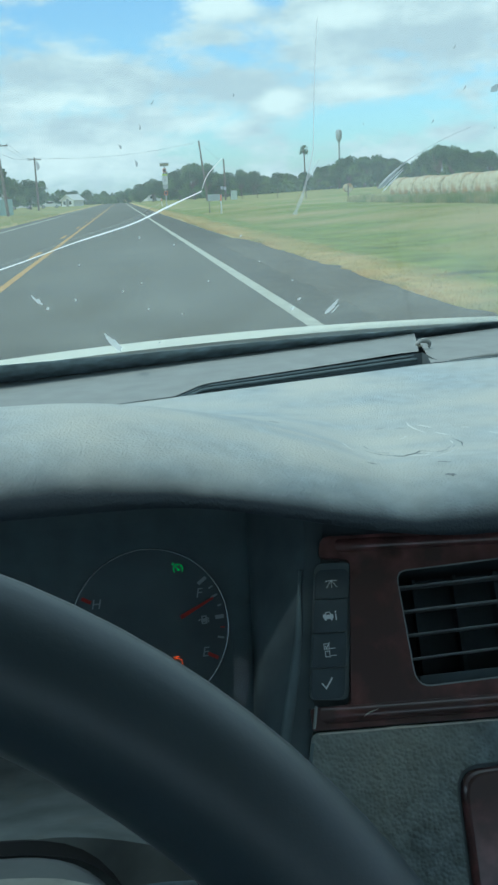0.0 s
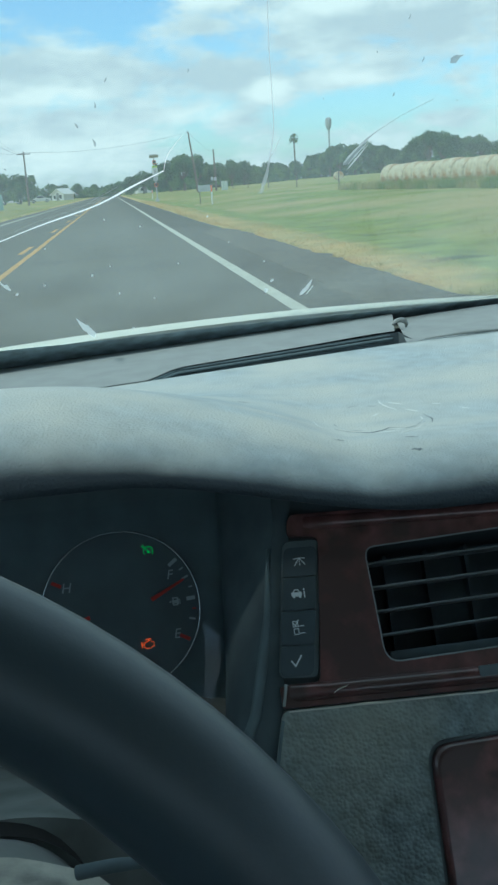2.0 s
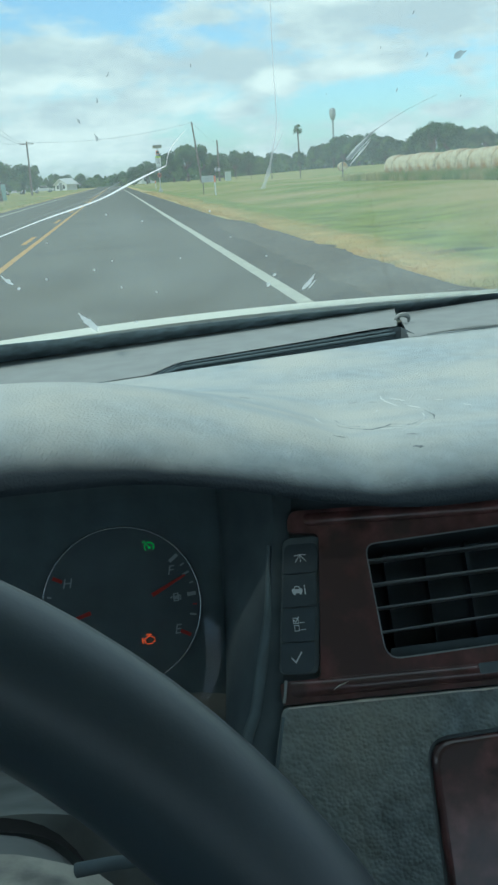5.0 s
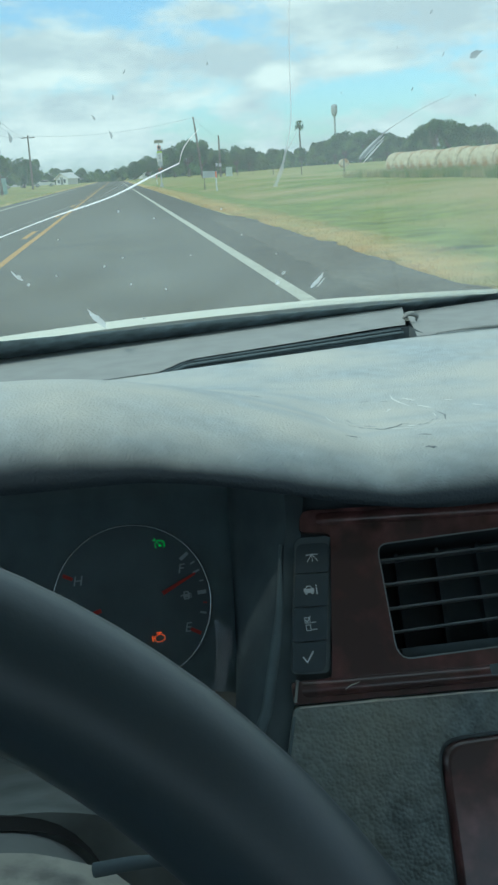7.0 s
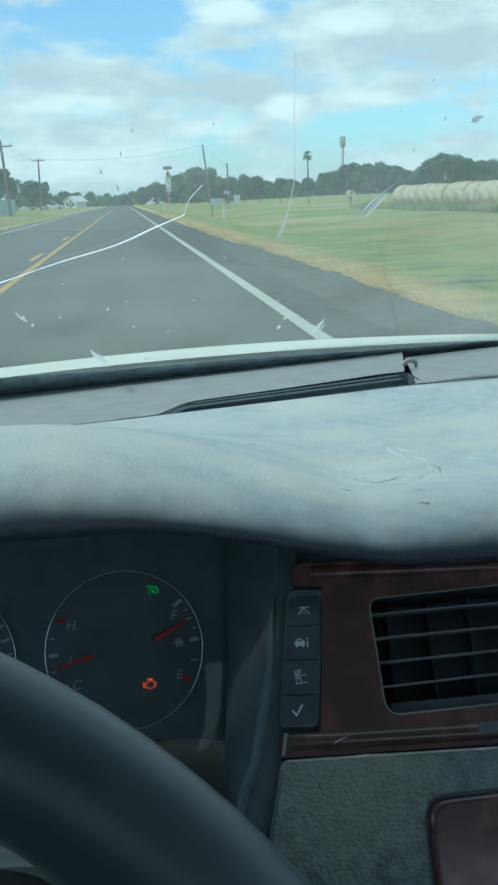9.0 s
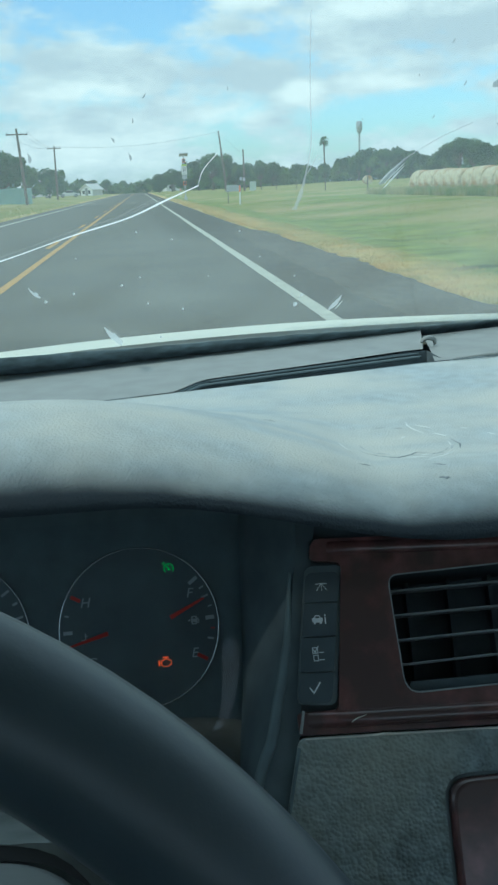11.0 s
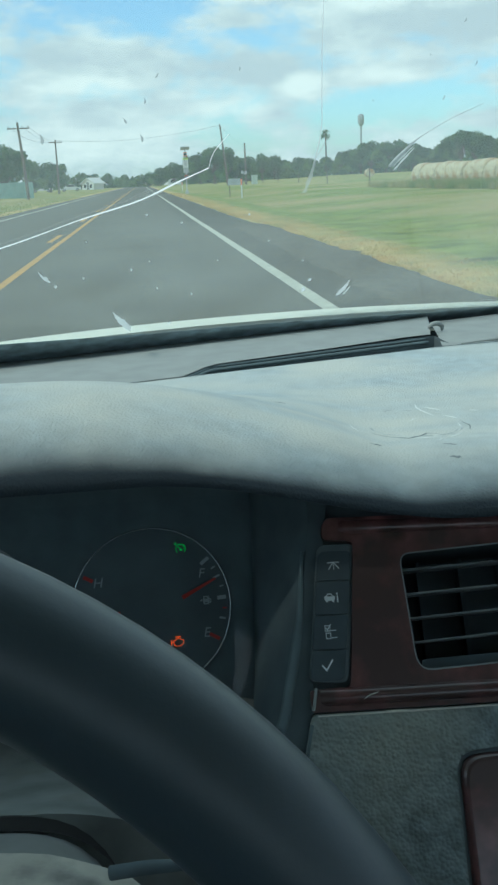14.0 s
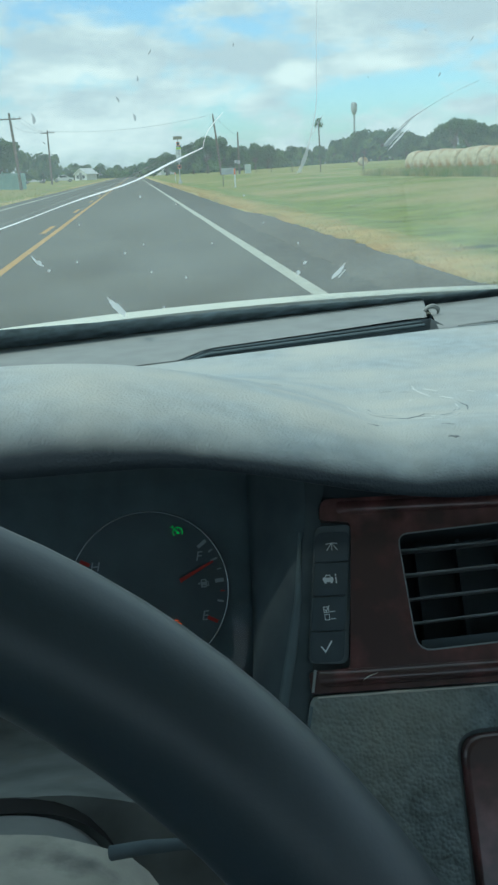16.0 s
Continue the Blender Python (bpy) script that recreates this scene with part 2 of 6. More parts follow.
# cluster plastic with the recess side's shade put into its colour; the stalk too
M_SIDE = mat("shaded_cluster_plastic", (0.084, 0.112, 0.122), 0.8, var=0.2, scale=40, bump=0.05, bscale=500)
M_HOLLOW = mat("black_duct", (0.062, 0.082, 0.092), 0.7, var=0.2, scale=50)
M_SLAT = mat("vent_plastic", (0.24, 0.265, 0.272), 0.38, var=0.15, scale=50)
M_TRIM = mat("dusty_trim_plastic", (0.155, 0.17, 0.165), 0.65, var=0.35, scale=30, second=(0.17, 0.17, 0.15), sscale=40, spos=(0.55, 0.75))
M_WORN = mat("worn_hub_vinyl", (0.40, 0.39, 0.335), 0.8, var=0.2, scale=40, second=(0.12, 0.125, 0.12), sscale=14, spos=(0.56, 0.64), bump=0.3, bscale=300)
M_COLUMN = mat("column_plastic", (0.17, 0.18, 0.175), 0.65, var=0.2, scale=30)
M_FRIT = mat("black_frit", (0.38, 0.48, 0.53), 0.5, var=0.4, scale=60)
M_PAINT = mat("white_car_paint", (0.92, 0.90, 0.74), 0.5, var=0.03, scale=8, coat=0.1)
M_LINER = mat("headliner_fabric", (0.52, 0.53, 0.52), 0.95, var=0.08, scale=60)
M_DIRT = film("dried_insect", (0.40, 0.44, 0.44), 0.7, 0.25)
M_STREAK = film("dried_streak", (0.62, 0.66, 0.66), 0.8, 0.6)
M_SPLAT = film("pale_splatter", (0.80, 0.84, 0.84), 0.75, 0.3)
M_CRACK = film("glass_crack", (1.0, 1.0, 1.0), 0.85)
M_GLASS = glass("windscreen_glass", (0.86, 0.95, 0.93), 1.38, dust=0.166)
M_GLINT_FACET = glass("glint_facet", (0.96, 0.97, 0.98), 1.27)
M_LENS = glass("cluster_lens", (0.95, 0.97, 0.98), 1.1)
M_ROAD = mat("asphalt", (0.104, 0.095, 0.068), 0.9, var=0.25, scale=9, second=(0.080, 0.074, 0.056), sscale=0.5, spos=(0.4, 0.65), bump=0.3, bscale=60)
M_SHOULDER = mat("worn_shoulder_asphalt", (0.078, 0.066, 0.047), 0.95, var=0.35, scale=7, second=(0.055, 0.048, 0.038), sscale=1.4, spos=(0.45, 0.68), bump=0.6, bscale=40)
M_GRAVEL = mat("grey_gravel", (0.112, 0.094, 0.068), 0.95, var=0.4, scale=14, second=(0.085, 0.074, 0.058), sscale=1.6, spos=(0.50, 0.70), bump=0.9, bscale=35)
M_WHITE = mat("road_paint_white", (0.53, 0.52, 0.42), 0.8, var=0.15, scale=6)
M_YELLOW = mat("road_paint_yellow", (0.55, 0.30, 0.06), 0.8, var=0.2, scale=5)
M_GRASS = mat("field_grass", (0.180, 0.225, 0.016), 0.95, var=0.34, scale=1.3, second=(0.36, 0.29, 0.10), sscale=0.13, spos=(0.40, 0.60), bump=0.3, bscale=8)
M_DRY = mat("dry_verge", (0.60, 0.40, 0.15), 0.95, var=0.3, scale=2.0, second=(0.36, 0.34, 0.13), sscale=0.7, spos=(0.42, 0.72), bump=0.4, bscale=12)


def fading(dry, grass, name):
    """dry grass beside the asphalt that gives way to the field's grass, with an uneven border."""
    m = dry.copy()
    m.name = name
    n, l = m.node_tree.nodes, m.node_tree.links
    b = n["Principled BSDF"]
    tc, sp, ns, nf = (n.new(k) for k in ("ShaderNodeTexCoord", "ShaderNodeSeparateXYZ", "ShaderNodeTexNoise", "ShaderNodeTexNoise"))
    ns.inputs["Scale"].default_value, ns.inputs["Detail"].default_value = 0.45, 6
    nf.inputs["Scale"].default_value, nf.inputs["Detail"].default_value = 1.3, 6
    ad, mr, rp, mx = n.new("ShaderNodeMath"), n.new("ShaderNodeMapRange"), n.new("ShaderNodeValToRGB"), n.new("ShaderNodeMix")
    ad.operation, ad.inputs[1].default_value = "MULTIPLY_ADD", 2.2
    mr.interpolation_type = "SMOOTHSTEP"
    mr.inputs["From Min"].default_value, mr.inputs["From Max"].default_value = 4.5, 5.7
    rp.color_ramp.elements[0].position, rp.color_ramp.elements[1].position = 0.3, 0.7
    rp.color_ramp.elements[0].color = (*[c * 0.62 for c in grass], 1)
    rp.color_ramp.elements[1].color = (*[c * 1.38 for c in grass], 1)
    mx.data_type = "RGBA"
    for k in (ns, nf):
        l.new(tc.outputs["Object"], k.inputs["Vector"])
    l.new(tc.outputs["Object"], sp.inputs[0])
    l.new(ns.outputs[0], ad.inputs[0]); l.new(sp.outputs["X"], ad.inputs[2]); l.new(ad.outputs[0], mr.inputs["Value"])
    l.new(nf.outputs[0], rp.inputs[0])
    old = b.inputs["Base Color"].links[0].from_socket
    l.new(mr.outputs[0], mx.inputs[0]); l.new(old, mx.inputs[6]); l.new(rp.outputs[0], mx.inputs[7])
    l.new(mx.outputs[2], b.inputs["Base Color"])
    return m


M_VERGE = fading(M_DRY, (0.20, 0.235, 0.035), "verge_grass_fading")
M_TUFT = mat("straw_tufts", (0.62, 0.43, 0.18), 0.95, var=0.15, scale=1.5, second=(0.42, 0.38, 0.16), sscale=0.8, spos=(0.45, 0.6))
M_TUFT_GREEN = mat("grass_tufts", (0.30, 0.34, 0.08), 0.95, var=0.2, scale=1.5, second=(0.42, 0.37, 0.18), sscale=0.12, spos=(0.48, 0.62))
M_TUFT_WEED = mat("dry_weeds", (0.40, 0.36, 0.15), 0.95, var=0.2, scale=1.5, second=(0.20, 0.27, 0.08), sscale=0.35, spos=(0.45, 0.58))
M_LEAF = mat("foliage", (0.048, 0.110, 0.052), 0.9, var=0.5, scale=0.4, second=(0.112, 0.212, 0.070), sscale=0.22, spos=(0.47, 0.60), spec=0.2)
M_BARK = mat("bark", (0.10, 0.085, 0.07), 0.95, var=0.3, scale=3)
M_POLE = mat("weathered_pole_wood", (0.14, 0.12, 0.10), 0.9, var=0.3, scale=4)
M_STEEL = mat("galvanised_steel", (0.42, 0.44, 0.45), 0.5, metal=0.4, var=0.12, scale=6)
M_SIGN = mat("sign_white", (0.66, 0.68, 0.68), 0.6, var=0.04)
M_BLACK = mat("sign_black", (0.02, 0.02, 0.02), 0.6, var=0.1)
M_LIME = mat("sign_fluorescent", (0.50, 0.72, 0.05), 0.6, var=0.05)
M_ORANGE = mat("orange_plastic", (0.75, 0.16, 0.03), 0.6, var=0.1)
M_SIDING = mat("white_siding", (0.66, 0.66, 0.63), 0.8, var=0.06, scale=2)
M_ROOF = mat("grey_shingle", (0.20, 0.21, 0.22), 0.9, var=0.2, scale=2)
M_TEAL = mat("faded_teal_sheet", (0.20, 0.33, 0.31), 0.7, var=0.15, scale=2)
M_HAY = mat("weathered_hay", (0.51, 0.44, 0.29), 0.95, var=0.25, scale=7, second=(0.40, 0.24, 0.10), sscale=1.3, spos=(0.44, 0.58), bump=0.6, bscale=40)
M_TINTED = glass("tinted_side_glass", (0.90, 0.93, 0.93), 1.2)
M_PANE = mat("dark_window", (0.03, 0.035, 0.04), 0.15, var=0.1)
M_RUBBER = mat("tyre_rubber", (0.02, 0.02, 0.02), 0.8, var=0.1)
M_CONCRETE = mat("cast_concrete", (0.46, 0.46, 0.43), 0.9, var=0.12, scale=8, bump=0.3, bscale=60)
M_MINT = mat("pale_green_enamel", (0.46, 0.56, 0.50), 0.6, var=0.06, scale=4)
M_TANK = mat("weathered_tank_paint", (0.36, 0.40, 0.42), 0.7, var=0.15, scale=1.5)
M_CARW = mat("white_body_paint", (0.60, 0.62, 0.63), 0.35, var=0.03)


# ---- mesh helpers ----
def obj(name, bm, material, parent=None, label="", smooth=False, bevel=0.0, seg=2, face=None):
    me = bpy.data.meshes.new(name)
    bmesh.ops.recalc_face_normals(bm, faces=bm.faces)
    bm.normal_update()
    if face and sum((f.normal.dot(Vector(face)) for f in bm.faces)) < 0:
        bmesh.ops.reverse_faces(bm, faces=bm.faces)
    bm.to_mesh(me)
    bm.free()
    me.materials.append(material)
    if smooth:
        for p in me.polygons:
            p.use_smooth = True
    o = new(name, me)
    if parent:
        o.parent = parent
    if label:
        o["label"] = label
    if bevel:
        b = o.modifiers.new("bevel", "BEVEL")
        b.width, b.segments, b.limit_method, b.angle_limit = bevel, seg, "ANGLE", radians(40)
    return o


part = obj


def thing(name, label, category, group="", at=(0, 0, 0)):
    o = new(name)
    o.location = at
    o.empty_display_size = 0.05
    return tagged(o, label, category, group)


def box(bm, c, s, m=None):
    r = bmesh.ops.create_cube(bm, size=1.0)["verts"]
    for v in r:
        v.co = Vector((v.co.x * s[0] + c[0], v.co.y * s[1] + c[1], v.co.z * s[2] + c[2]))
        if m:
            v.co = m @ v.co
    return r


def tube(bm, pts, radii, n=10, cap=True):
    """a round bar along pts."""
    rings = []
    pts = [Vector(p) for p in pts]
    for i, p in enumerate(pts):
        d = (pts[min(i + 1, len(pts) - 1)] - pts[max(i - 1, 0)]).normalized()
        a = d.orthogonal().normalized() if abs(d.z) > 0.9 else d.cross(Vector((0, 0, 1))).normalized()
        b = d.cross(a)
        r = radii[i] if isinstance(radii, (list, tuple)) else radii
        rings.append([bm.verts.new(p + (a * math.cos(2 * math.pi * k / n) + b * math.sin(2 * math.pi * k / n)) * r) for k in range(n)])
    for r0, r1 in zip(rings, rings[1:]):
        for k in range(n):
            bm.faces.new((r0[k], r0[(k + 1) % n], r1[(k + 1) % n], r1[k]))
    if cap:
        bm.faces.new(rings[0]); bm.faces.new(rings[-1])
    return rings


def rounded(points, radius, seg=5):
    """a polygon with its corners rounded; radius a number or one for each corner."""
    out, n = [], len(points)
    for i in range(n):
        p, a, b = Vector(points[i]), Vector(points[i - 1]), Vector(points[(i + 1) % n])
        r = radius[i] if isinstance(radius, (list, tuple)) else radius
        if r <= 0:
            out.append(tuple(p)); continue
        r = min(r, 0.49 * (a - p).length, 0.49 * (b - p).length)
        p0, p1 = p + (a - p).normalized() * r, p + (b - p).normalized() * r
        for k in range(seg + 1):
            t = k / seg
            out.append(tuple(p0 * (1 - t) ** 2 + p * 2 * t * (1 - t) + p1 * t * t))
    return out


def slab(bm, outer, holes, put, near, far):
    """a plate with openings that go through it: outlines in a plane's own coordinates, put(a, b, off) gives the place."""
    from mathutils.geometry import tessellate_polygon
    loops = [[Vector((a, b, 0)) for a, b in lp] for lp in [outer, *holes]]
    flat = [v for lp in loops for v in lp]
    tris = tessellate_polygon(loops)
    f = [bm.verts.new(put(v.x, v.y, near)) for v in flat]
    k = [bm.verts.new(put(v.x, v.y, far)) for v in flat]
    for t in tris:
        bm.faces.new([f[i] for i in t])
        bm.faces.new([k[i] for i in reversed(t)])
    s = 0
    for lp in loops:
        m = len(lp)
        for i in range(m):
            a, b = s + i, s + (i + 1) % m
            bm.faces.new((f[a], f[b], k[b], k[a]))
        s += m


def grid(bm, fn, us, vs):
    g = [[bm.verts.new(fn(u, v)) for v in vs] for u in us]
    for i in range(len(us) - 1):
        for j in range(len(vs) - 1):
            bm.faces.new((g[i][j], g[i + 1][j], g[i + 1][j + 1], g[i][j + 1]))
    return g


def lin(a, b, n):
    return [a + (b - a) * i / (n - 1) for i in range(n)]


def smooth01(t):
    t = min(1.0, max(0.0, t))
    return t * t * (3 - 2 * t)


# the planes of the car's front: the fascia with vents and buttons, the gauges, the windscreen
def plane_put(c, n, ref=(1, 0, 0)):
    c, n = Vector(c), Vector(n).normalized()
    u = (Vector(ref) - n * n.dot(Vector(ref))).normalized()
    v = n.cross(u) if n.cross(u).z > 0 else -n.cross(u)
    return lambda a, b, off=0.0: c + u * a + v * b + n * off


FC, FN = Vector((0.184, 0.505, 0.926)), Vector((-0.078, -0.874, 0.479)).normalized()


def fas(x, z, off=0.0):
    """the point of the fascia at world x and z, raised by off towards the seat."""
    return Vector((x, FC.y - (FN.x * (x - FC.x) + FN.z * (z - FC.z)) / FN.y, z)) + FN * off


WC, WN = Vector((0.14, 0.739, 1.159)), Vector((0.105, -0.447, -0.888)).normalized()


def wsh(x, y, off=0.0):
    """the point of the windscreen over world x and y, off towards the inside."""
    return Vector((x, y, WC.z - (WN.x * (x - WC.x) + WN.y * (y - WC.y)) / WN.z)) + WN * off


GC = Vector((0.061, 0.5765, 0.9275))
gauge = plane_put(GC, (0, -0.92, 0.39))

# ---- outside: ground, road ----
def rise(x, y):
    """height of the land beside the road."""
    a = smooth01((x - 3.0) / 9.0) * 0.35 + smooth01((x - 12.0) / 60.0) * 0.9 * smooth01((y + 20) / 60.0)
    b = smooth01((-x - 6.3) / 12.0) * 0.25
    d = smooth01((abs(x) - 4) / 6) * 0.06 * noise.noise(Vector((x * 0.15, y * 0.06, 0)))
    return a + b + d - 0.03


bm = bmesh.new()
gx = [-2500, -900, -300, -120, -60, -35, -22, -15, -11, -9, -7.6, -6.5, -6.0, -3, 0, 2.6, 3.1, 3.6, 4.3, 5.2, 6.4, 8, 10, 12.5, 16, 20, 26, 34, 45, 60, 80, 120, 300, 900, 2500]
gy = [-2500, -600, -200, -160, -80, -40] + lin(-20, 160, 61) + [170, 185, 205, 230, 260, 300, 360, 450, 600, 900, 1500, 3000]
grid(bm, lambda x, y: Vector((x, y, rise(x, y))), gx, gy)
tagged(obj("ground", bm, M_GRASS, smooth=True), "mown green and straw-coloured grass field beside the highway", "ground", kind="structure")

bm = bmesh.new()
grid(bm, lambda u, y: Vector((-6.25 + 9.3 * u + (0.16 * noise.noise(Vector((y * 0.5, u * 3, 2))) if u in (0.0, 1.0) else 0), y, 0.012)), [0, 0.01, 0.2, 0.4, 0.6, 0.8, 0.99, 1.0], lin(-160, 160, 321) + [200, 260, 400, 700, 1400])
tagged(obj("road", bm, M_ROAD), "two-lane grey asphalt highway with worn wheel tracks", "road", kind="structure")

# worn, darker shoulder outside the edge line, and loose gravel spread beside it
bm = bmesh.new()
def shoulder_point(u, y):
    w = (0.10 * noise.noise(Vector((y * 0.5, 3.0, 5))) + 0.05 * noise.noise(Vector((y * 2.1, 6.0, 1)))) * (u == 1.0)
    return Vector((1.80 + 1.12 * u + w, y, 0.0165 - 0.002 * (u in (0.0, 1.0))))
grid(bm, shoulder_point, [0.0, 0.03, 0.5, 0.97, 1.0], lin(-60, 160, 441) + [200, 260, 400])
tagged(obj("road_shoulder", bm, M_SHOULDER), "dark worn asphalt shoulder crumbling towards the grass", "road shoulder", kind="structure")
bm = bmesh.new()
def gravel_point(u, v):
    y = 4.0 + 24.0 * v
    taper = smooth01(v / 0.08) * smooth01((1 - v) / 0.12)
    w = 0.20 * noise.noise(Vector((y * 0.45, u * 4, 9))) + 0.16 * noise.noise(Vector((y * 1.7, u * 7, 3)))
    edge = u in (0.0, 1.0)
    return Vector((2.78 + (u - 0.5) * 0.92 * taper + w * taper * edge, y, 0.0225 - 0.012 * edge + 0.018 * smooth01((u - 0.5) / 0.5)))
grid(bm, gravel_point, [0.0, 0.06, 0.3, 0.5, 0.7, 0.94, 1.0], lin(0, 1, 120))
tagged(obj("gravel_patch", bm, M_GRAVEL), "loose grey gravel spread between the shoulder and the grass", "gravel", kind="structure")


def verge(name, x0, x1, label, material):
    bm = bmesh.new()
    def fn(u, y):
        x = x0 + (x1 - x0) * u + (0.55 * noise.noise(Vector((y * 0.22, u * 5, 7))) + 0.25 * noise.noise(Vector((y * 1.1, u * 9, 4)))) * (0.35 if u == 0 else 1.0)
        return Vector((x, y, max(rise(x, y), -0.03) + 0.035 - 0.03 * (u == 0) - 0.05 * (u == 1.0)))
    grid(bm, fn, [0, 0.25, 0.5, 0.75, 1.0], lin(-60, 160, 441) + [180, 220, 300, 400])
    tagged(obj(name, bm, material, smooth=True), label, "verge", kind="structure")


verge("verge_east", 3.12, 5.4, "strip of dry straw-coloured grass along the road edge, greener towards the field", M_VERGE)
verge("verge_west", -6.35, -7.2, "thin dry grass strip along the far road edge", M_DRY)


def tufts(name, n, x0, x1, y0, y1, h, material, label, seed):
    """short grass clumps of three crossed blades each."""
    rnd = random.Random(seed)
    vs, fs = [], []
    for _ in range(n):
        y = y0 + (y1 - y0) * rnd.random() ** 1.8
        x = x0 + (x1 - x0) * rnd.random() ** 1.3 + 0.3 * noise.noise(Vector((y * 0.3, 1.5, 0)))
        z = rise(x, y) + 0.02
        hh = h * rnd.uniform(0.5, 1.3)
        for k in range(3):
            a = rnd.uniform(0, 6.28)
            w = rnd.uniform(0.06, 0.16) * min(h, 0.15)
            b = len(vs)
            vs += [(x - w * math.cos(a), y - w * math.sin(a), z - 0.03), (x + w * math.cos(a), y + w * math.sin(a), z - 0.03), (x + rnd.uniform(-0.08, 0.08), y + rnd.uniform(-0.08, 0.08), z + hh)]
            fs.append((b, b + 1, b + 2))
    me = bpy.data.meshes.new(name)
    me.from_pydata(vs, [], fs)
    me.materials.append(material)
    tagged(new(name, me), label, "grass", kind="stuff")


tufts("dry_grass", 36000, 3.2, 4.35, 5, 110, 0.045, M_TUFT, "straw-coloured dry grass tufts along the asphalt edge", 1)
tufts("field_grass", 9000, 3.9, 12, 6, 70, 0.024, M_GRASS, "short mown grass of the field", 8)
tufts("tall_grass", 2600, 14.4, 16.0, 33, 64, 0.42, M_TUFT_WEED, "tall dry weeds before the row of bales", 6)
tufts("verge_grass", 4000, -6.3, -12, 8, 110, 0.12, M_TUFT_GREEN, "short grass tufts beside the opposite lane", 3)


def stripe(x, w, y0, y1, material, label, name="lane_line"):
    bm = bmesh.new()
    n = max(2, int((y1 - y0) / 3))
    grid(bm, lambda u, y: Vector((x + w * u + 0.012 * noise.noise(Vector((y * 1.3, u, x))), y, 0.018)), [-0.5, 0.5], lin(y0, y1, n))
    return tagged(obj(name, bm, material), label, "road marking", kind="structure")


stripe(1.71, 0.15, -150, 330, M_WHITE, "solid white edge line painted on asphalt", "edge_line")
stripe(-5.38, 0.14, -150, 330, M_WHITE, "solid white edge line painted on asphalt", "edge_line")
stripe(-1.76, 0.12, -40, 330, M_YELLOW, "solid yellow centre line painted on asphalt", "centre_line")
for i in range(12):
    stripe(-2.02, 0.12, -2 + i * 12.0, 1.2 + i * 12.0, M_YELLOW, "broken yellow centre line dash", "centre_dash")
for i in range(10):
    stripe(-1.88, 0.12, -160 + i * 12.0, -157 + i * 12.0, M_YELLOW, "broken yellow centre line dash", "centre_dash")
bm = bmesh.new()
grid(bm, lambda x, v: Vector((x, 98 + v, 0.021)), lin(-5.3, 2.9, 9), [0, 0.4])
tagged(obj("transverse_line", bm, M_WHITE), "white line painted across the whole road", "road marking", kind="structure")

# the word on the lane behind the car
cu = bpy.data.curves.new("school_word", "FONT")
cu.body, cu.align_x, cu.size, cu.extrude = "SCHOOL", "CENTER", 0.8, 0.001
ob = new("school_word", cu)
dg = bpy.context.evaluated_depsgraph_get()
me = bpy.data.meshes.new_from_object(ob.evaluated_get(dg))
bpy.data.objects.remove(ob)
ob = new("school_word", me)
me.materials.append(M_WHITE)
ob.location, ob.scale = (0.0, -17.0, 0.02), (0.95, 3.2, 1)
tagged(ob, "white word SCHOOL painted on the traffic lane", "road marking", kind="structure")


# ---- outside: trees ----
def leaf_cloud(bm, c, r, n, size, rnd):
    """many small leaf clumps in an uneven blob."""
    for _ in range(n):
        d = Vector((rnd.gauss(0, 1), rnd.gauss(0, 1), rnd.gauss(0, 1))).normalized()
        k = 0.45 + 0.62 * rnd.random() ** 0.8
        p = Vector(c) + Vector((d.x * r[0], d.y * r[1], d.z * r[2])) * k
        a = Vector((rnd.gauss(0, 1), rnd.gauss(0, 1), rnd.gauss(0, 1))).normalized()
        b = a.orthogonal().normalized()
        e = a.cross(b)
        s = size * (0.6 + 0.8 * rnd.random())
        q = [p + b * s, p + e * s * 0.9, p - b * s * 0.8, p - e * s, p + a * s * 0.6]
        v = [bm.verts.new(x) for x in q]
        for i in range(4):
            bm.faces.new((v[i], v[(i + 1) % 4], v[4]))


def tree(seed, h, w, blobs, label, name="tree"):
    rnd = random.Random(seed)
    t = thing(name, label, "tree")
    bm = bmesh.new()
    tube(bm, [(0, 0, -0.3), (0.05 * h * rnd.uniform(-1, 1) * 0.3, 0, h * 0.25), (0.03 * h * rnd.uniform(-1, 1), 0.02 * h, h * 0.6)], [0.035 * h, 0.026 * h, 0.012 * h], 8)
    bl = []
    for i in range(blobs):
        a = 2 * math.pi * i / blobs + rnd.random()
        rr = w * rnd.uniform(0.15, 0.62)
        c = (rr * math.cos(a), rr * math.sin(a), h * rnd.uniform(0.26, 0.80))
        bl.append((c, w * rnd.uniform(0.18, 0.36)))
        tube(bm, [(0, 0, h * 0.22), (c[0] * 0.5, c[1] * 0.5, h * 0.4), (c[0] * 0.9, c[1] * 0.9, c[2])], [0.014 * h, 0.010 * h, 0.004 * h], 5)
    part("trunk", bm, M_BARK, t)
    bm = bmesh.new()
    bl.append(((0, 0, h * 0.78), w * 0.34))
    for c, r in bl:
        leaf_cloud(bm, c, (r, r, r * 0.66 * min(1.3, h / w / 1.1)), 210, 0.050 * w, rnd)
    part("crown", bm, M_LEAF, t)
    return t


kinds = [tree(3, 10, 6.0, 11, "broad dark green roadside tree in full leaf"),
         tree(8, 8, 6.5, 12, "low spreading dark green tree in full leaf"),
         tree(15, 11, 5.2, 11, "tall rounded dark green tree in full leaf"),
         tree(21, 6, 5.5, 9, "low bushy green tree at the field edge")]
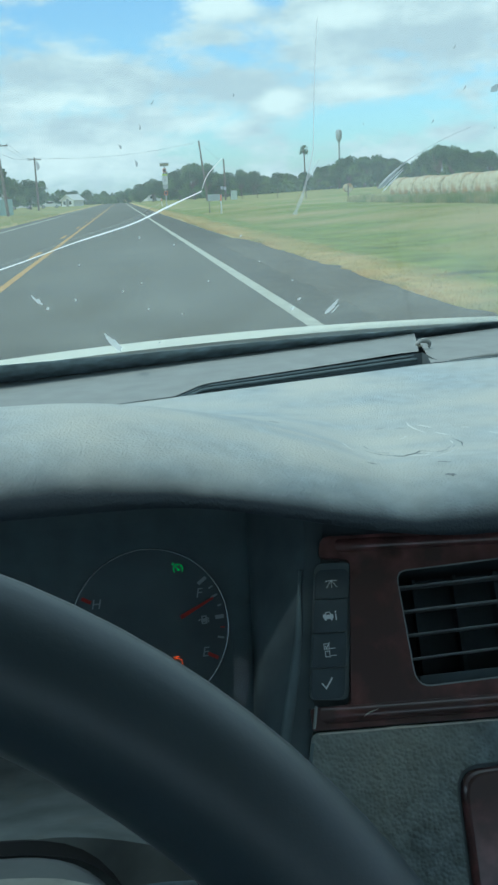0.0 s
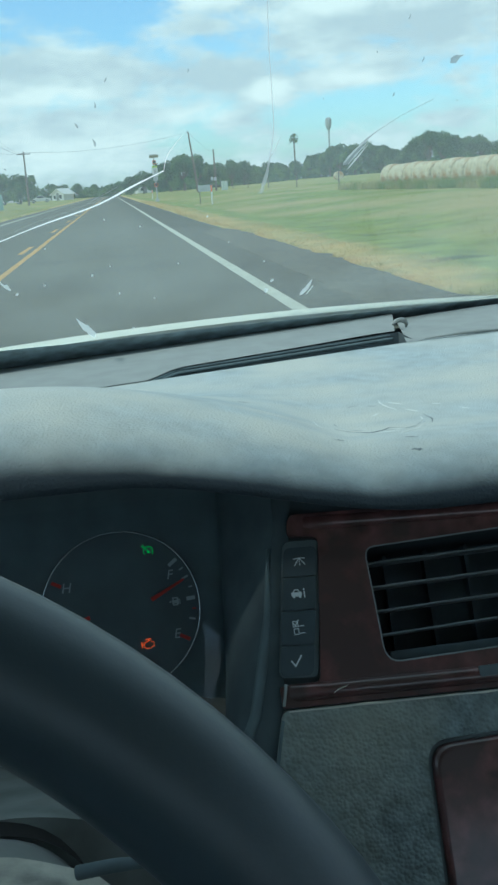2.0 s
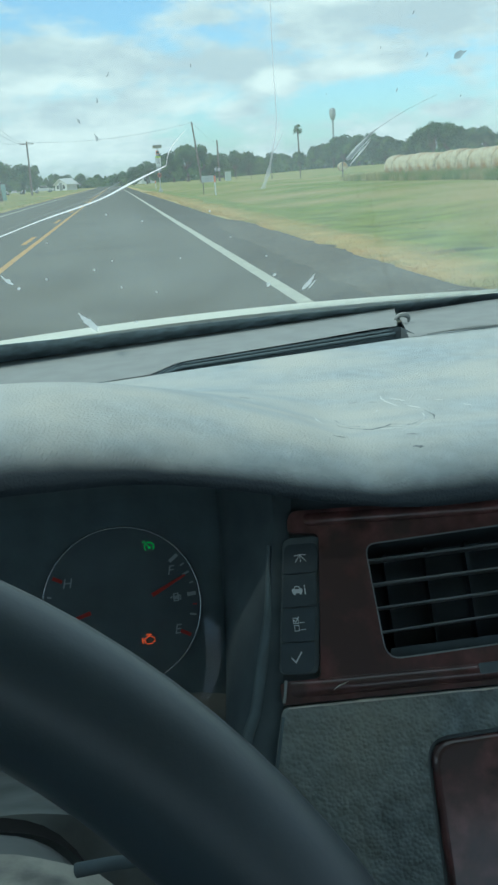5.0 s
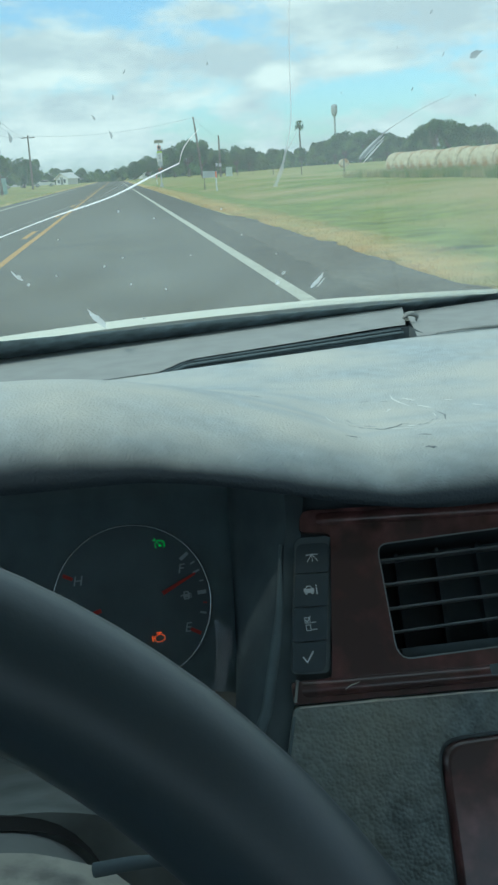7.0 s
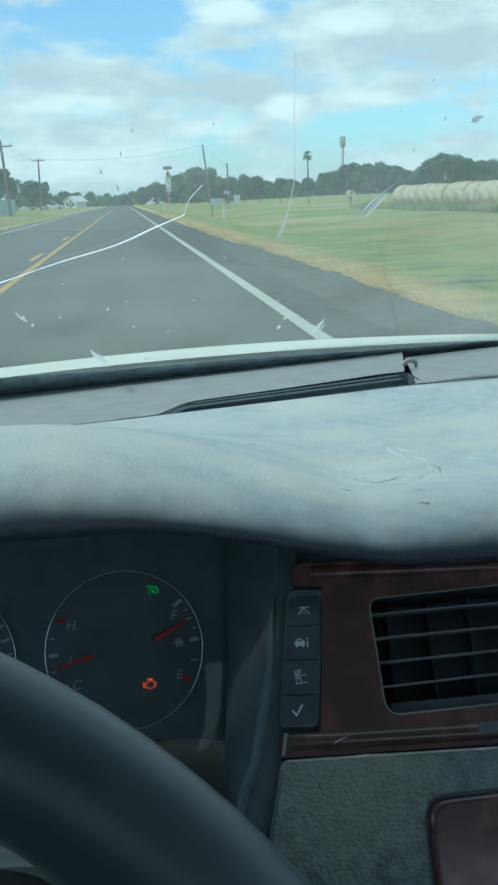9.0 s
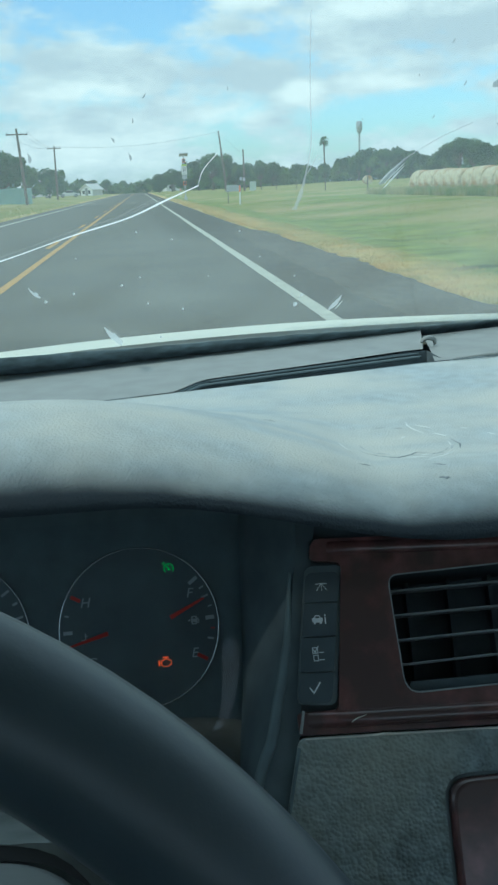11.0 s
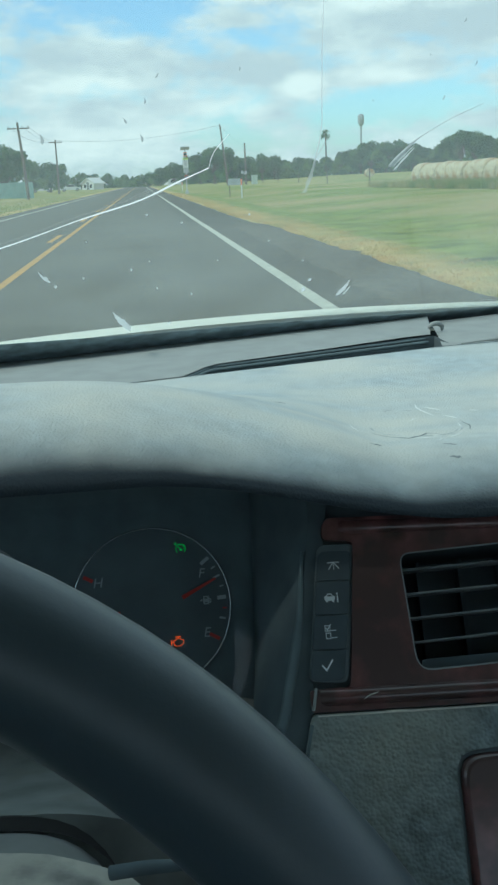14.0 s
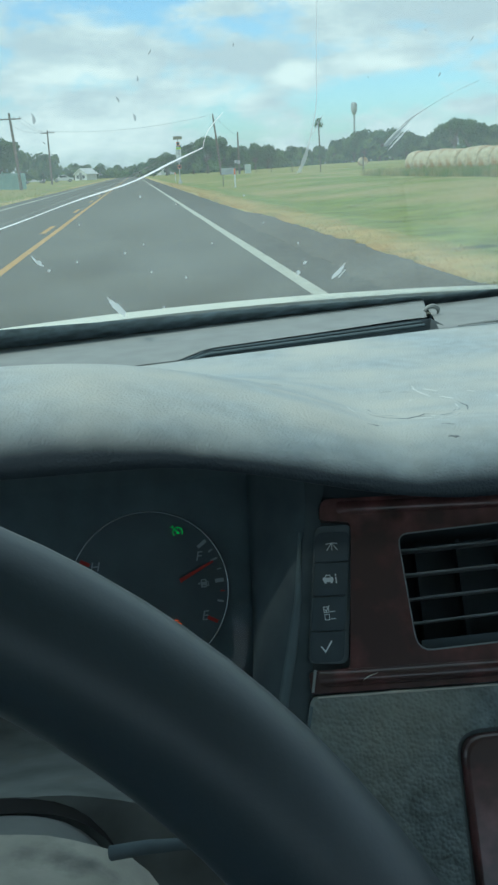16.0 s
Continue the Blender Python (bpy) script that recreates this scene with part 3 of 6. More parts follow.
KIND_H = [10, 8, 11, 6]
rt = random.Random(5)


def plant(k, x, y, h, first=[True] * 4):
    s = h / KIND_H[k]
    m = Matrix.LocRotScale((x, y, rise(x, y) - 0.1), Euler((0, 0, rt.uniform(0, 6.28))), None)
    if first[k]:
        o = kinds[k]
        first[k] = False
        o.matrix_basis = m
    else:
        o = copy_thing(kinds[k], m)
    o.scale = (s * rt.uniform(0.9, 1.15), s * rt.uniform(0.9, 1.15), s)
    return tagged(o, group="trees beyond the fields")


# the wood beyond the field, and the trees that close the road's far end
for az, dist, h, k in [
    (-0.058, 300, 5.0, 3), (-0.045, 330, 4.9, 1), (-0.032, 380, 5.8, 0), (-0.015, 400, 5.2, 1), (-0.001, 420, 4.7, 3), (0.010, 380, 5.7, 0), (0.020, 300, 5.6, 1),
    (0.033, 285, 6.7, 0), (0.046, 285, 5.7, 3), (0.060, 250, 7.7, 1), (0.074, 245, 9.6, 2), (0.087, 250, 9.1, 0), (0.096, 262, 6.7, 3), (0.108, 275, 6.7, 1),
    (0.122, 272, 7.5, 0), (0.135, 282, 6.8, 1), (0.146, 300, 5.5, 3), (0.159, 290, 6.0, 1), (0.172, 300, 5.7, 0), (0.187, 300, 5.8, 1), (0.202, 300, 6.1, 2),
    (0.213, 300, 7.4, 1), (0.223, 290, 8.6, 0), (0.234, 290, 9.3, 1), (0.249, 290, 9.7, 2), (0.263, 290, 9.7, 0), (0.277, 290, 8.2, 1), (0.290, 290, 6.9, 3),
    (0.303, 290, 7.1, 1), (0.314, 280, 9.8, 0), (0.328, 272, 11.5, 2), (0.342, 275, 10.7, 0), (0.356, 285, 8.8, 1), (0.369, 285, 9.5, 2), (0.382, 285, 9.4, 0),
]:
    plant(k, az * dist, dist, h)
a = 0.40
while a < 0.62:
    d = 300 + rt.uniform(-14, 14)
    plant(rt.choice((0, 1, 2, 1)), a * d, d, 8.6 + 4.6 * noise.noise(Vector((a * 26, 3.3, 0))) + rt.uniform(-0.8, 0.8))
    a += 0.0125
# the trees near the left pole
for x, y, h, k in [(-16.5, 124, 6.6, 0), (-14.4, 132, 5.2, 2), (-24, 124, 7.5, 1), (-30, 130, 7.5, 0), (-38, 120, 9, 2), (-21, 150, 4.8, 3), (-18, 205, 6.0, 1), (-26, 200, 7, 0), (-46, 100, 8, 1)]:
    plant(k, x, y, h)
# undergrowth that fills the wood's foot
bm = bmesh.new()
ru = random.Random(11)
for i in range(260):
    az = -0.10 + 0.72 * i / 260
    d = (300 if az > 0.17 else 285 + 60 * (0.17 - az) / 0.27 if az > 0.05 else 380) + ru.uniform(-6, 10)
    leaf_cloud(bm, (az * d, d, rise(az * d, d) + 1.1), (3.4, 2.5, 2.4 + ru.random()), 34, 0.65, ru)
tagged(obj("undergrowth", bm, M_LEAF), "dense dark shrubs along the foot of the wood", "shrubs", kind="stuff")


def palm(x, y, h):
    t = thing("palm_tree", "tall slim palm with a small tufted crown", "palm tree", at=(x, y, rise(x, y)))
    bm = bmesh.new()
    tube(bm, [(0, 0, -0.3), (0.2, 0, h * 0.5), (0.1, 0, h)], [0.35, 0.26, 0.22], 8)
    part("trunk", bm, M_BARK, t)
    bm = bmesh.new()
    rnd = random.Random(4)
    for i in range(46):
        a, el = rnd.uniform(0, 6.28), rnd.uniform(-1.0, 1.2)
        d = Vector((math.cos(a) * math.cos(el), math.sin(a) * math.cos(el), math.sin(el)))
        s = d.cross(Vector((0, 0, 1))).normalized() * 0.28
        p0, p1, p2 = Vector((0.1, 0, h)), Vector((0.1, 0, h)) + d * 1.3, Vector((0.1, 0, h)) + d * 2.1 - Vector((0, 0, 0.7))
        v = [bm.verts.new(q) for q in (p0, p1 + s, p2, p1 - s)]
        bm.faces.new(v)
    part("crown", bm, M_LEAF, t)


palm(0.187 * 335, 335, 13.6)


# ---- outside: poles, beacon, signs ----
def letters(text, size, material, parent, at, name="lettering", slant=0.0):
    cu = bpy.data.curves.new(name, "FONT")
    cu.body, cu.align_x, cu.align_y, cu.size, cu.extrude = text, "CENTER", "CENTER", size, 0.002
    cu.shear = slant
    o = new(name, cu)
    dg = bpy.context.evaluated_depsgraph_get()
    me = bpy.data.meshes.new_from_object(o.evaluated_get(dg))
    bpy.data.objects.remove(o)
    me.materials.append(material)
    o = new(name, me)
    o.parent = parent
    o.matrix_basis = at
    return o


def utility_pole(x, y, h, lean, arms, label):
    t = thing("utility_pole", label, "utility pole", "poles along the road", at=(x, y, rise(x, y)))
    bm = bmesh.new()
    tube(bm, [(0, 0, -0.5), (lean * 0.5, 0, h * 0.5), (lean, 0, h)], [0.17, 0.15, 0.11], 10)
    part("pole", bm, M_POLE, t)
    for z in arms:
        bm = bmesh.new()
        box(bm, (lean * z / h, -0.16, z), (2.2, 0.1, 0.12))
        part("crossarm", bm, M_POLE, t, bevel=0.01)
        for k in (-1.0, -0.4, 0.4, 1.0):
            bm = bmesh.new()
            tube(bm, [(lean * z / h + k, -0.16, z + 0.06), (lean * z / h + k, -0.16, z + 0.13), (lean * z / h + k, -0.16, z + 0.22)], [0.025, 0.05, 0.03], 8)
            part("insulator", bm, M_STEEL, t)
    return t


utility_pole(-11.5, 105, 7.6, -0.45, (7.0,), "leaning weathered wooden utility pole with a crossarm")
utility_pole(-13.2, 165, 8.4, 0.1, (8.0,), "weathered wooden utility pole with a crossarm")
# wires between the poles on the field's far side
def wire(a, b, sag):
    t = thing("power_line", "thin dark overhead wire slung between the poles", "power line", "wires between the poles", at=a)
    bm = bmesh.new()
    d = Vector(b) - Vector(a)
    tube(bm, [d * u - Vector((0, 0, sag * 4 * u * (1 - u))) for u in lin(0, 1, 14)], 0.014, 5)
    part("wire", bm, M_POLE, t)
for k in (-1.0, 0.4, 1.0):
    za, zb = rise(-11.5, 105) + 7.24, rise(-13.2, 165) + 8.24
    wire((-11.91 + k, 104.84, za), (-13.10 + k, 164.84, zb), 0.7)
t = utility_pole(13.2, 150, 8.8, -0.9, (), "leaning bare wooden utility pole on the grass")
bm = bmesh.new()
tube(bm, [(-0.9, -0.08, 8.35), (-1.15, -0.10, 8.35), (-1.30, -0.10, 8.25), (-1.30, -0.10, 8.05)], 0.035, 8)
part("bracket", bm, M_STEEL, t, "small steel bracket near the top")
t = utility_pole(16.4, 155, 6.2, 0.0, (), "short bare wooden utility pole with a meter box")
for nm, at, size, m in (("meter_box", (-0.05, -0.26, 1.75), (0.42, 0.2, 0.5), M_STEEL), ("switch_box", (-0.55, -0.22, 1.85), (0.36, 0.16, 0.5), M_TANK)):
    bm = bmesh.new(); box(bm, at, size); part(nm, bm, m, t, bevel=0.02)
bm = bmesh.new(); tube(bm, [(-0.55, -0.1, -0.2), (-0.55, -0.1, 0.8), (-0.55, -0.1, 1.7)], 0.05, 8); part("prop", bm, M_POLE, t)
wire((12.3, 150, rise(13.2, 150) + 8.75), (16.4, 155, rise(16.4, 155) + 5.6), 0.25)
wire((12.3, 150, rise(13.2, 150) + 8.70), (-13.1, 164.84, rise(-13.2, 165) + 8.3), 0.9)


def school_beacon(x, y):
    t = thing("school_beacon", "solar school-zone beacon with a speed limit 30 sign on a post", "traffic beacon", at=(x, y, rise(x, y)))
    bm = bmesh.new()
    tube(bm, [(0, 0, -0.2), (0, 0, 2.0), (0, 0, 4.25)], 0.055, 12)
    part("post", bm, M_STEEL, t)
    bm = bmesh.new()
    box(bm, (0, 0, 0.12), (0.36, 0.36, 0.36))
    base = part("base", bm, M_CONCRETE, t, "square concrete footing", bevel=0.03)
    bm = bmesh.new()
    tube(bm, [(0, 0, 0.30), (0, 0, 0.36), (0, 0, 0.48)], [0.11, 0.09, 0.06], 12)
    part("collar", bm, M_STEEL, base)
    p = bmesh.new()
    box(p, (0, 0, 0), (0.82, 0.55, 0.04), pose(0, 0, 4.32, -25, 0, 0))
    panel = part("solar_panel", p, M_PANE, t, "dark tilted solar panel", bevel=0.006)
    p = bmesh.new()
    box(p, (0, 0.0, -0.035), (0.86, 0.59, 0.03), pose(0, 0, 4.32, -25, 0, 0))
    part("panel_frame", p, M_STEEL, panel)
    for z in (3.75, 1.62):
        bm = bmesh.new()
        box(bm, (0, -0.10, z), (0.34, 0.14, 0.36))
        head = part("signal_head", bm, M_ORANGE, t, "orange signal housing", bevel=0.03)
        bm = bmesh.new()
        tube(bm, [(0, -0.17, z), (0, -0.19, z), (0, -0.20, z)], [0.14, 0.13, 0.06], 18)
        part("lens", bm, M_PANE, head, "unlit round lens")
        bm = bmesh.new()
        for i in range(14):
            a0, a1 = math.pi * (i - 2) / 10, math.pi * (i - 1) / 10
            for r in (0.150, 0.162):
                bm.faces.new([bm.verts.new((r * math.cos(a), yy, z + r * math.sin(a))) for a, yy in ((a0, -0.17), (a1, -0.17), (a1, -0.36), (a0, -0.36))])
        part("visor", bm, M_BLACK, head, "black visor")
    flat = lambda a, b, o=0.0: Vector((a, -0.068 - o, b))
    bm = bmesh.new()
    slab(bm, rounded([(-0.26, 2.42), (0.26, 2.42), (0.26, 3.42), (-0.26, 3.42)], 0.03), [], flat, 0.010, 0.0)
    s = part("sign_panel", bm, M_SIGN, t, "white speed limit 30 panel")
    bm = bmesh.new()
    slab(bm, rounded([(-0.255, 3.24), (0.255, 3.24), (0.255, 3.415), (-0.255, 3.415)], 0.02), [], flat, 0.013, 0.010)
    part("school_strip", bm, M_LIME, s, "yellow-green strip along the top")
    letters("SCHOOL", 0.10, M_BLACK, s, pose(0, -0.083, 3.33, 90, 0, 0))
    letters("SPEED", 0.12, M_BLACK, s, pose(0, -0.081, 3.13, 90, 0, 0))
    letters("LIMIT", 0.12, M_BLACK, s, pose(0, -0.081, 3.00, 90, 0, 0))
    letters("30", 0.30, M_BLACK, s, pose(0, -0.081, 2.80, 90, 0, 0))
    for k, w in ((0, 0.22), (1, 0.34)):
        bm = bmesh.new(); box(bm, (0, -0.080, 2.58 - 0.09 * k), (w, 0.004, 0.04)); part("print_bar", bm, M_DIALPRINT, s)
    bm = bmesh.new()
    slab(bm, rounded([(-0.25, 2.02), (0.25, 2.02), (0.25, 2.38), (-0.25, 2.38)], 0.03), [], flat, 0.010, 0.0)
    s = part("lower_panel", bm, M_STEEL, t, "smaller grey panel below")
    for k, w in ((0, 0.26), (1, 0.36)):
        bm = bmesh.new(); box(bm, (0, -0.080, 2.26 - 0.11 * k), (w, 0.004, 0.05)); part("print_bar", bm, M_DIALPRINT, s)
    return t


school_beacon(4.55, 98)


def delineator(x, y):
    t = thing("delineator_post", "white roadside marker post with an orange top", "marker post", "marker posts on the verge", at=(x, y, rise(x, y)))
    bm = bmesh.new()
    tube(bm, [(0, 0, -0.1), (0, 0, 0.5), (0, 0, 0.86)], [0.045, 0.045, 0.045], 10)
    part("post", bm, M_SIGN, t)
    bm = bmesh.new()
    tube(bm, [(0, 0, 0.76), (0, 0, 0.95), (0, 0, 1.12)], [0.047, 0.047, 0.047], 10)
    part("band", bm, M_ORANGE, t, "orange upper band")
    bm = bmesh.new()
    tube(bm, [(0, 0, 1.12), (0, 0, 1.18), (0, 0, 1.20)], [0.046, 0.042, 0.02], 10)
    part("cap", bm, M_BLACK, t, "black tip")
    return t


delineator(6.1, 60)
delineator(5.2, 125)

s = thing("marker_sign", "low grey sign panel on two short posts behind the marker post", "road sign", at=(6.3, 66, rise(6.3, 66)))
bm = bmesh.new(); box(bm, (0, 0, 0.95), (0.95, 0.03, 0.42)); part("sign_panel", bm, M_TANK, s, bevel=0.01)
for k in (-0.38, 0.38):
    bm = bmesh.new(); tube(bm, [(k, 0.045, -0.2), (k, 0.045, 0.5), (k, 0.045, 1.15)], 0.03, 8); part("post", bm, M_POLE, s)

# a steel cabinet by the poles
c = thing("utility_cabinet", "pale green steel utility cabinet standing on the grass", "cabinet", at=(17.4, 152, rise(17.4, 152)))
bm = bmesh.new(); box(bm, (0, 0, 0.65), (0.9, 0.6, 1.3)); part("body", bm, M_MINT, c, bevel=0.02)
bm = bmesh.new(); box(bm, (0, -0.31, 0.65), (0.78, 0.02, 1.1)); part("door", bm, M_MINT, c, bevel=0.005)
bm = bmesh.new(); box(bm, (0, 0, 1.33), (0.98, 0.68, 0.06)); part("lid", bm, M_MINT, c, bevel=0.01)


def water_tower(x, y, h):
    t = thing("water_tower", "slim grey water tower on a single pedestal beyond the trees", "water tower", at=(x, y, 0))
    bm = bmesh.new()
    tube(bm, [(0, 0, -1), (0, 0, 3), (0, 0, h - 9), (0, 0, h - 7)], [1.4, 0.7, 0.6, 0.8], 16)
    part("pedestal", bm, M_TANK, t)
    bm = bmesh.new()
    tube(bm, [(0, 0, h - 7.4), (0, 0, h - 6.2), (0, 0, h - 4.6), (0, 0, h - 1.6), (0, 0, h - 0.4), (0, 0, h)], [0.8, 1.5, 1.95, 1.95, 1.5, 0.3], 20)
    part("tank", bm, M_TANK, t, smooth=True)


water_tower(0.2235 * 620, 620, 37)


def sign_post(bm, h):
    tube(bm, [(0, 0.03, -0.3), (0, 0.03, h * 0.5), (0, 0.03, h)], 0.03, 8)


s = thing("speed_limit_sign", "white speed limit 40 sign on a thin steel post", "road sign", at=(4.9, -140, rise(4.9, -140)))
bm = bmesh.new(); sign_post(bm, 2.9); part("post", bm, M_STEEL, s)
bm = bmesh.new(); slab(bm, rounded([(-0.3, 2.1), (0.3, 2.1), (0.3, 2.9), (-0.3, 2.9)], 0.04), [], lambda a, b, o=0.0: Vector((a, -o, b)), 0.008, 0.0)
part("sign_panel", bm, M_SIGN, s)
letters("40", 0.42, M_BLACK, s, pose(0, -0.011, 2.32, 90, 0, 0))
letters("SPEED\nLIMIT", 0.14, M_BLACK, s, pose(0, -0.011, 2.74, 90, 0, 0))

s = thing("school_sign", "fluorescent yellow-green school warning sign on a steel post", "road sign", at=(4.8, -33, rise(4.8, -33)))
bm = bmesh.new(); sign_post(bm, 3.0); part("post", bm, M_STEEL, s)
bm = bmesh.new(); slab(bm, rounded([(-0.45, 2.1), (0.45, 2.1), (0.45, 2.65), (0, 3.05), (-0.45, 2.65)], 0.05), [], lambda a, b, o=0.0: Vector((a, -o, b)), 0.008, 0.0)
part("sign_panel", bm, M_LIME, s)
bm = bmesh.new(); slab(bm, rounded([(-0.38, 1.72), (0.38, 1.72), (0.38, 2.05), (-0.38, 2.05)], 0.03), [], lambda a, b, o=0.0: Vector((a, -o, b)), 0.008, 0.0)
part("lower_panel", bm, M_LIME, s)
letters("AHEAD", 0.19, M_BLACK, s, pose(0, -0.012, 1.885, 90, 0, 0))
for k, h in ((-0.12, 0.34), (0.10, 0.42)):
    bm = bmesh.new()
    slab(bm, rounded([(k - 0.07, 2.26), (k - 0.03, 2.26), (k, 2.40), (k + 0.04, 2.26), (k + 0.08, 2.26), (k + 0.07, 2.26 + h * 0.62), (k + 0.035, 2.26 + h), (k - 0.035, 2.26 + h), (k - 0.06, 2.26 + h * 0.62)], 0.015), [], lambda a, b, o=0.0: Vector((a, -o, b)), 0.011, 0.008)
    part("symbol", bm, M_BLACK, s, "plain black symbol")


# ---- outside: bales, fence, house, cars ----
def bale(x, y):
    bm = bmesh.new()
    rnd = random.Random(int(x * 100 + y * 7))
    n, prof = 22, [(-0.72, 0.3), (-0.72, 0.62), (-0.69, 0.67), (-0.2, 0.69), (0.2, 0.69), (0.69, 0.67), (0.72, 0.62), (0.72, 0.3)]
    rings = []
    for px, r in prof:
        rings.append([bm.verts.new((px, r * math.cos(2 * math.pi * k / n) * rnd.uniform(0.97, 1.03), 0.64 + r * math.sin(2 * math.pi * k / n) * (1.0 if math.sin(2 * math.pi * k / n) > 0 else 0.96))) for k in range(n)])
    for r0, r1 in zip(rings, rings[1:]):
        for k in range(n):
            bm.faces.new((r0[k], r0[(k + 1) % n], r1[(k + 1) % n], r1[k]))
    bm.faces.new(rings[0]); bm.faces.new(rings[-1])
    me = bpy.data.meshes.new("hay_bale"); bmesh.ops.recalc_face_normals(bm, faces=bm.faces); bm.to_mesh(me); bm.free()
    me.materials.append(M_HAY)
    t = tagged(new("hay_bale", me), "weathered round hay bale in a long row", "hay bale", "row of hay bales")
    t.location = (x, y, rise(x, y) - 0.02)
    t.rotation_euler = (0, 0, math.pi / 2 + rnd.uniform(-0.05, 0.05))
    t.scale = (rnd.uniform(0.96, 1.0), rnd.uniform(0.95, 1.03), rnd.uniform(0.965, 1.015))
    return t


for i in range(16):
    bale(16.75 + 0.03 * i + 0.06 * math.sin(i * 2.3), 57.6 - 1.49 * i)
bale(0.232 * 150, 150)


def fence_post(x, y, h=1.25):
    bm = bmesh.new()
    tube(bm, [(0, 0, -0.2), (0, 0, h * 0.5), (0, 0, h)], [0.055, 0.05, 0.045], 7)
    o = tagged(obj("fence_post", bm, M_POLE), "thin weathered fence post standing in the field grass", "fence post", "posts of the field fence")
    o.location = (x, y, rise(x, y))


for i in range(7):
    fence_post(19 + 0.3 * i, 62 + 21.0 * i)


def house(x, y, w, d, hw, hr, label, wall, roof, rz=0.0):
    t = thing("house", label, "house", "houses beside the road", at=(x, y, rise(x, y)))
    t.rotation_euler = (0, 0, radians(rz))
    bm = bmesh.new()
    v = [bm.verts.new(p) for p in ((-w / 2, 0, 0), (w / 2, 0, 0), (w / 2, 0, hw), (0, 0, hw + hr), (-w / 2, 0, hw), (-w / 2, d, 0), (w / 2, d, 0), (w / 2, d, hw), (0, d, hw + hr), (-w / 2, d, hw))]
    for f in ((0, 1, 2, 3, 4), (9, 8, 7, 6, 5), (1, 6, 7, 2), (0, 4, 9, 5)):
        bm.faces.new([v[i] for i in f])
    part("wall", bm, wall, t)
    for sx in (-1, 1):
        bm = bmesh.new()
        q = [Vector((sx * (w / 2 + 0.4), -0.4, hw - 0.4 * hr / (w / 2))), Vector((sx * (w / 2 + 0.4), d + 0.4, hw - 0.4 * hr / (w / 2))), Vector((0, d + 0.4, hw + hr + 0.02)), Vector((0, -0.4, hw + hr + 0.02))]
        a = [bm.verts.new(p) for p in q]
        b = [bm.verts.new(p + Vector((0, 0, 0.14))) for p in q]
        bm.faces.new(a); bm.faces.new(b)
        for i in range(4):
            bm.faces.new((a[i], a[(i + 1) % 4], b[(i + 1) % 4], b[i]))
        part("roof", bm, roof, t)
    for wx in (-w * 0.25, w * 0.25):
        bm = bmesh.new(); box(bm, (wx, -0.03, hw * 0.55), (0.9, 0.06, 1.1))
        win = part("window", bm, M_SIGN, t, bevel=0.01)
        bm = bmesh.new(); box(bm, (wx, -0.07, hw * 0.55), (0.74, 0.03, 0.94)); part("pane", bm, M_PANE, win)
    bm = bmesh.new(); box(bm, (0, -0.04, 1.0), (0.9, 0.06, 2.0)); part("door", bm, M_COLUMN, t, bevel=0.01)
    return t


house(-14.2, 275, 4.0, 4.5, 1.7, 1.3, "small white gabled house among trees by the road", M_SIDING, M_SIDING, -35)
house(-22, 150, 8.0, 8, 2.6, 1.2, "faded teal sided shed behind a utility pole", M_TEAL, M_ROOF, 10)
house(11.5, 330, 5.0, 6, 2.2, 1.2, "small pale house at the road's far end", M_SIDING, M_ROOF, 15)

bm = bmesh.new()
for i in range(16):
    box(bm, (-12.6 - 0.95 * i, 116 + 0.3 * i, rise(-12.6, 116) + 0.9), (0.93, 0.05, 1.8 + 0.03 * (i % 3)))
tagged(obj("sheet_fence", bm, M_TEAL), "faded teal sheet-metal fence along the roadside lot", "fence")


def vehicle(x, y, rz, label, truck):
    t = thing("parked_car" if not truck else "pickup_truck", label, "car" if not truck else "truck", "vehicles parked by the road", at=(x, y, rise(x, y)))
    t.rotation_euler = (0, 0, radians(rz))
    prof = [(-2.3, 0.35), (2.3, 0.35), (2.35, 0.8), (1.2, 0.98), (0.6, 1.5), (-0.9, 1.52), (-1.0 if truck else -1.7, 1.0), (-2.35, 0.95)]
    bm = bmesh.new()
    slab(bm, rounded(prof, 0.12, 3), [], lambda a, b, o=0.0: Vector((a, o, b)), -0.88, 0.88)
    body = part("body", bm, M_CARW, t, smooth=False)
    for sy in (-0.885, 0.885):
        bm = bmesh.new()
        slab(bm, rounded([(-0.8, 1.02), (1.0, 1.02), (0.55, 1.42), (-0.75, 1.42)], 0.08, 3), [], lambda a, b, o=0.0: Vector((a, sy + o, b)), -0.01, 0.01)
        part("window", bm, M_PANE, body)
    for wx in (-1.45, 1.45):
        for sy in (-0.82, 0.82):
            bm = bmesh.new()
            tube(bm, [(wx, sy - 0.1, 0.34), (wx, sy + 0.1, 0.34)], 0.34, 18)
            wheel = part("wheel", bm, M_RUBBER, t)
            bm = bmesh.new()
            tube(bm, [(wx, sy - 0.11, 0.34), (wx, sy + 0.11, 0.34)], 0.19, 14)
            part("rim", bm, M_STEEL, wheel)


vehicle(-15.5, 225, 8, "white pickup truck parked beside the house", True)
vehicle(-21.5, 222, 4, "white sedan parked beside the house", False)

# ---- the car: dashboard ----
def top_plane(x, y):
    return 1.021 + 0.067 * (y - 0.705) - 0.011 * (x - 0.215)


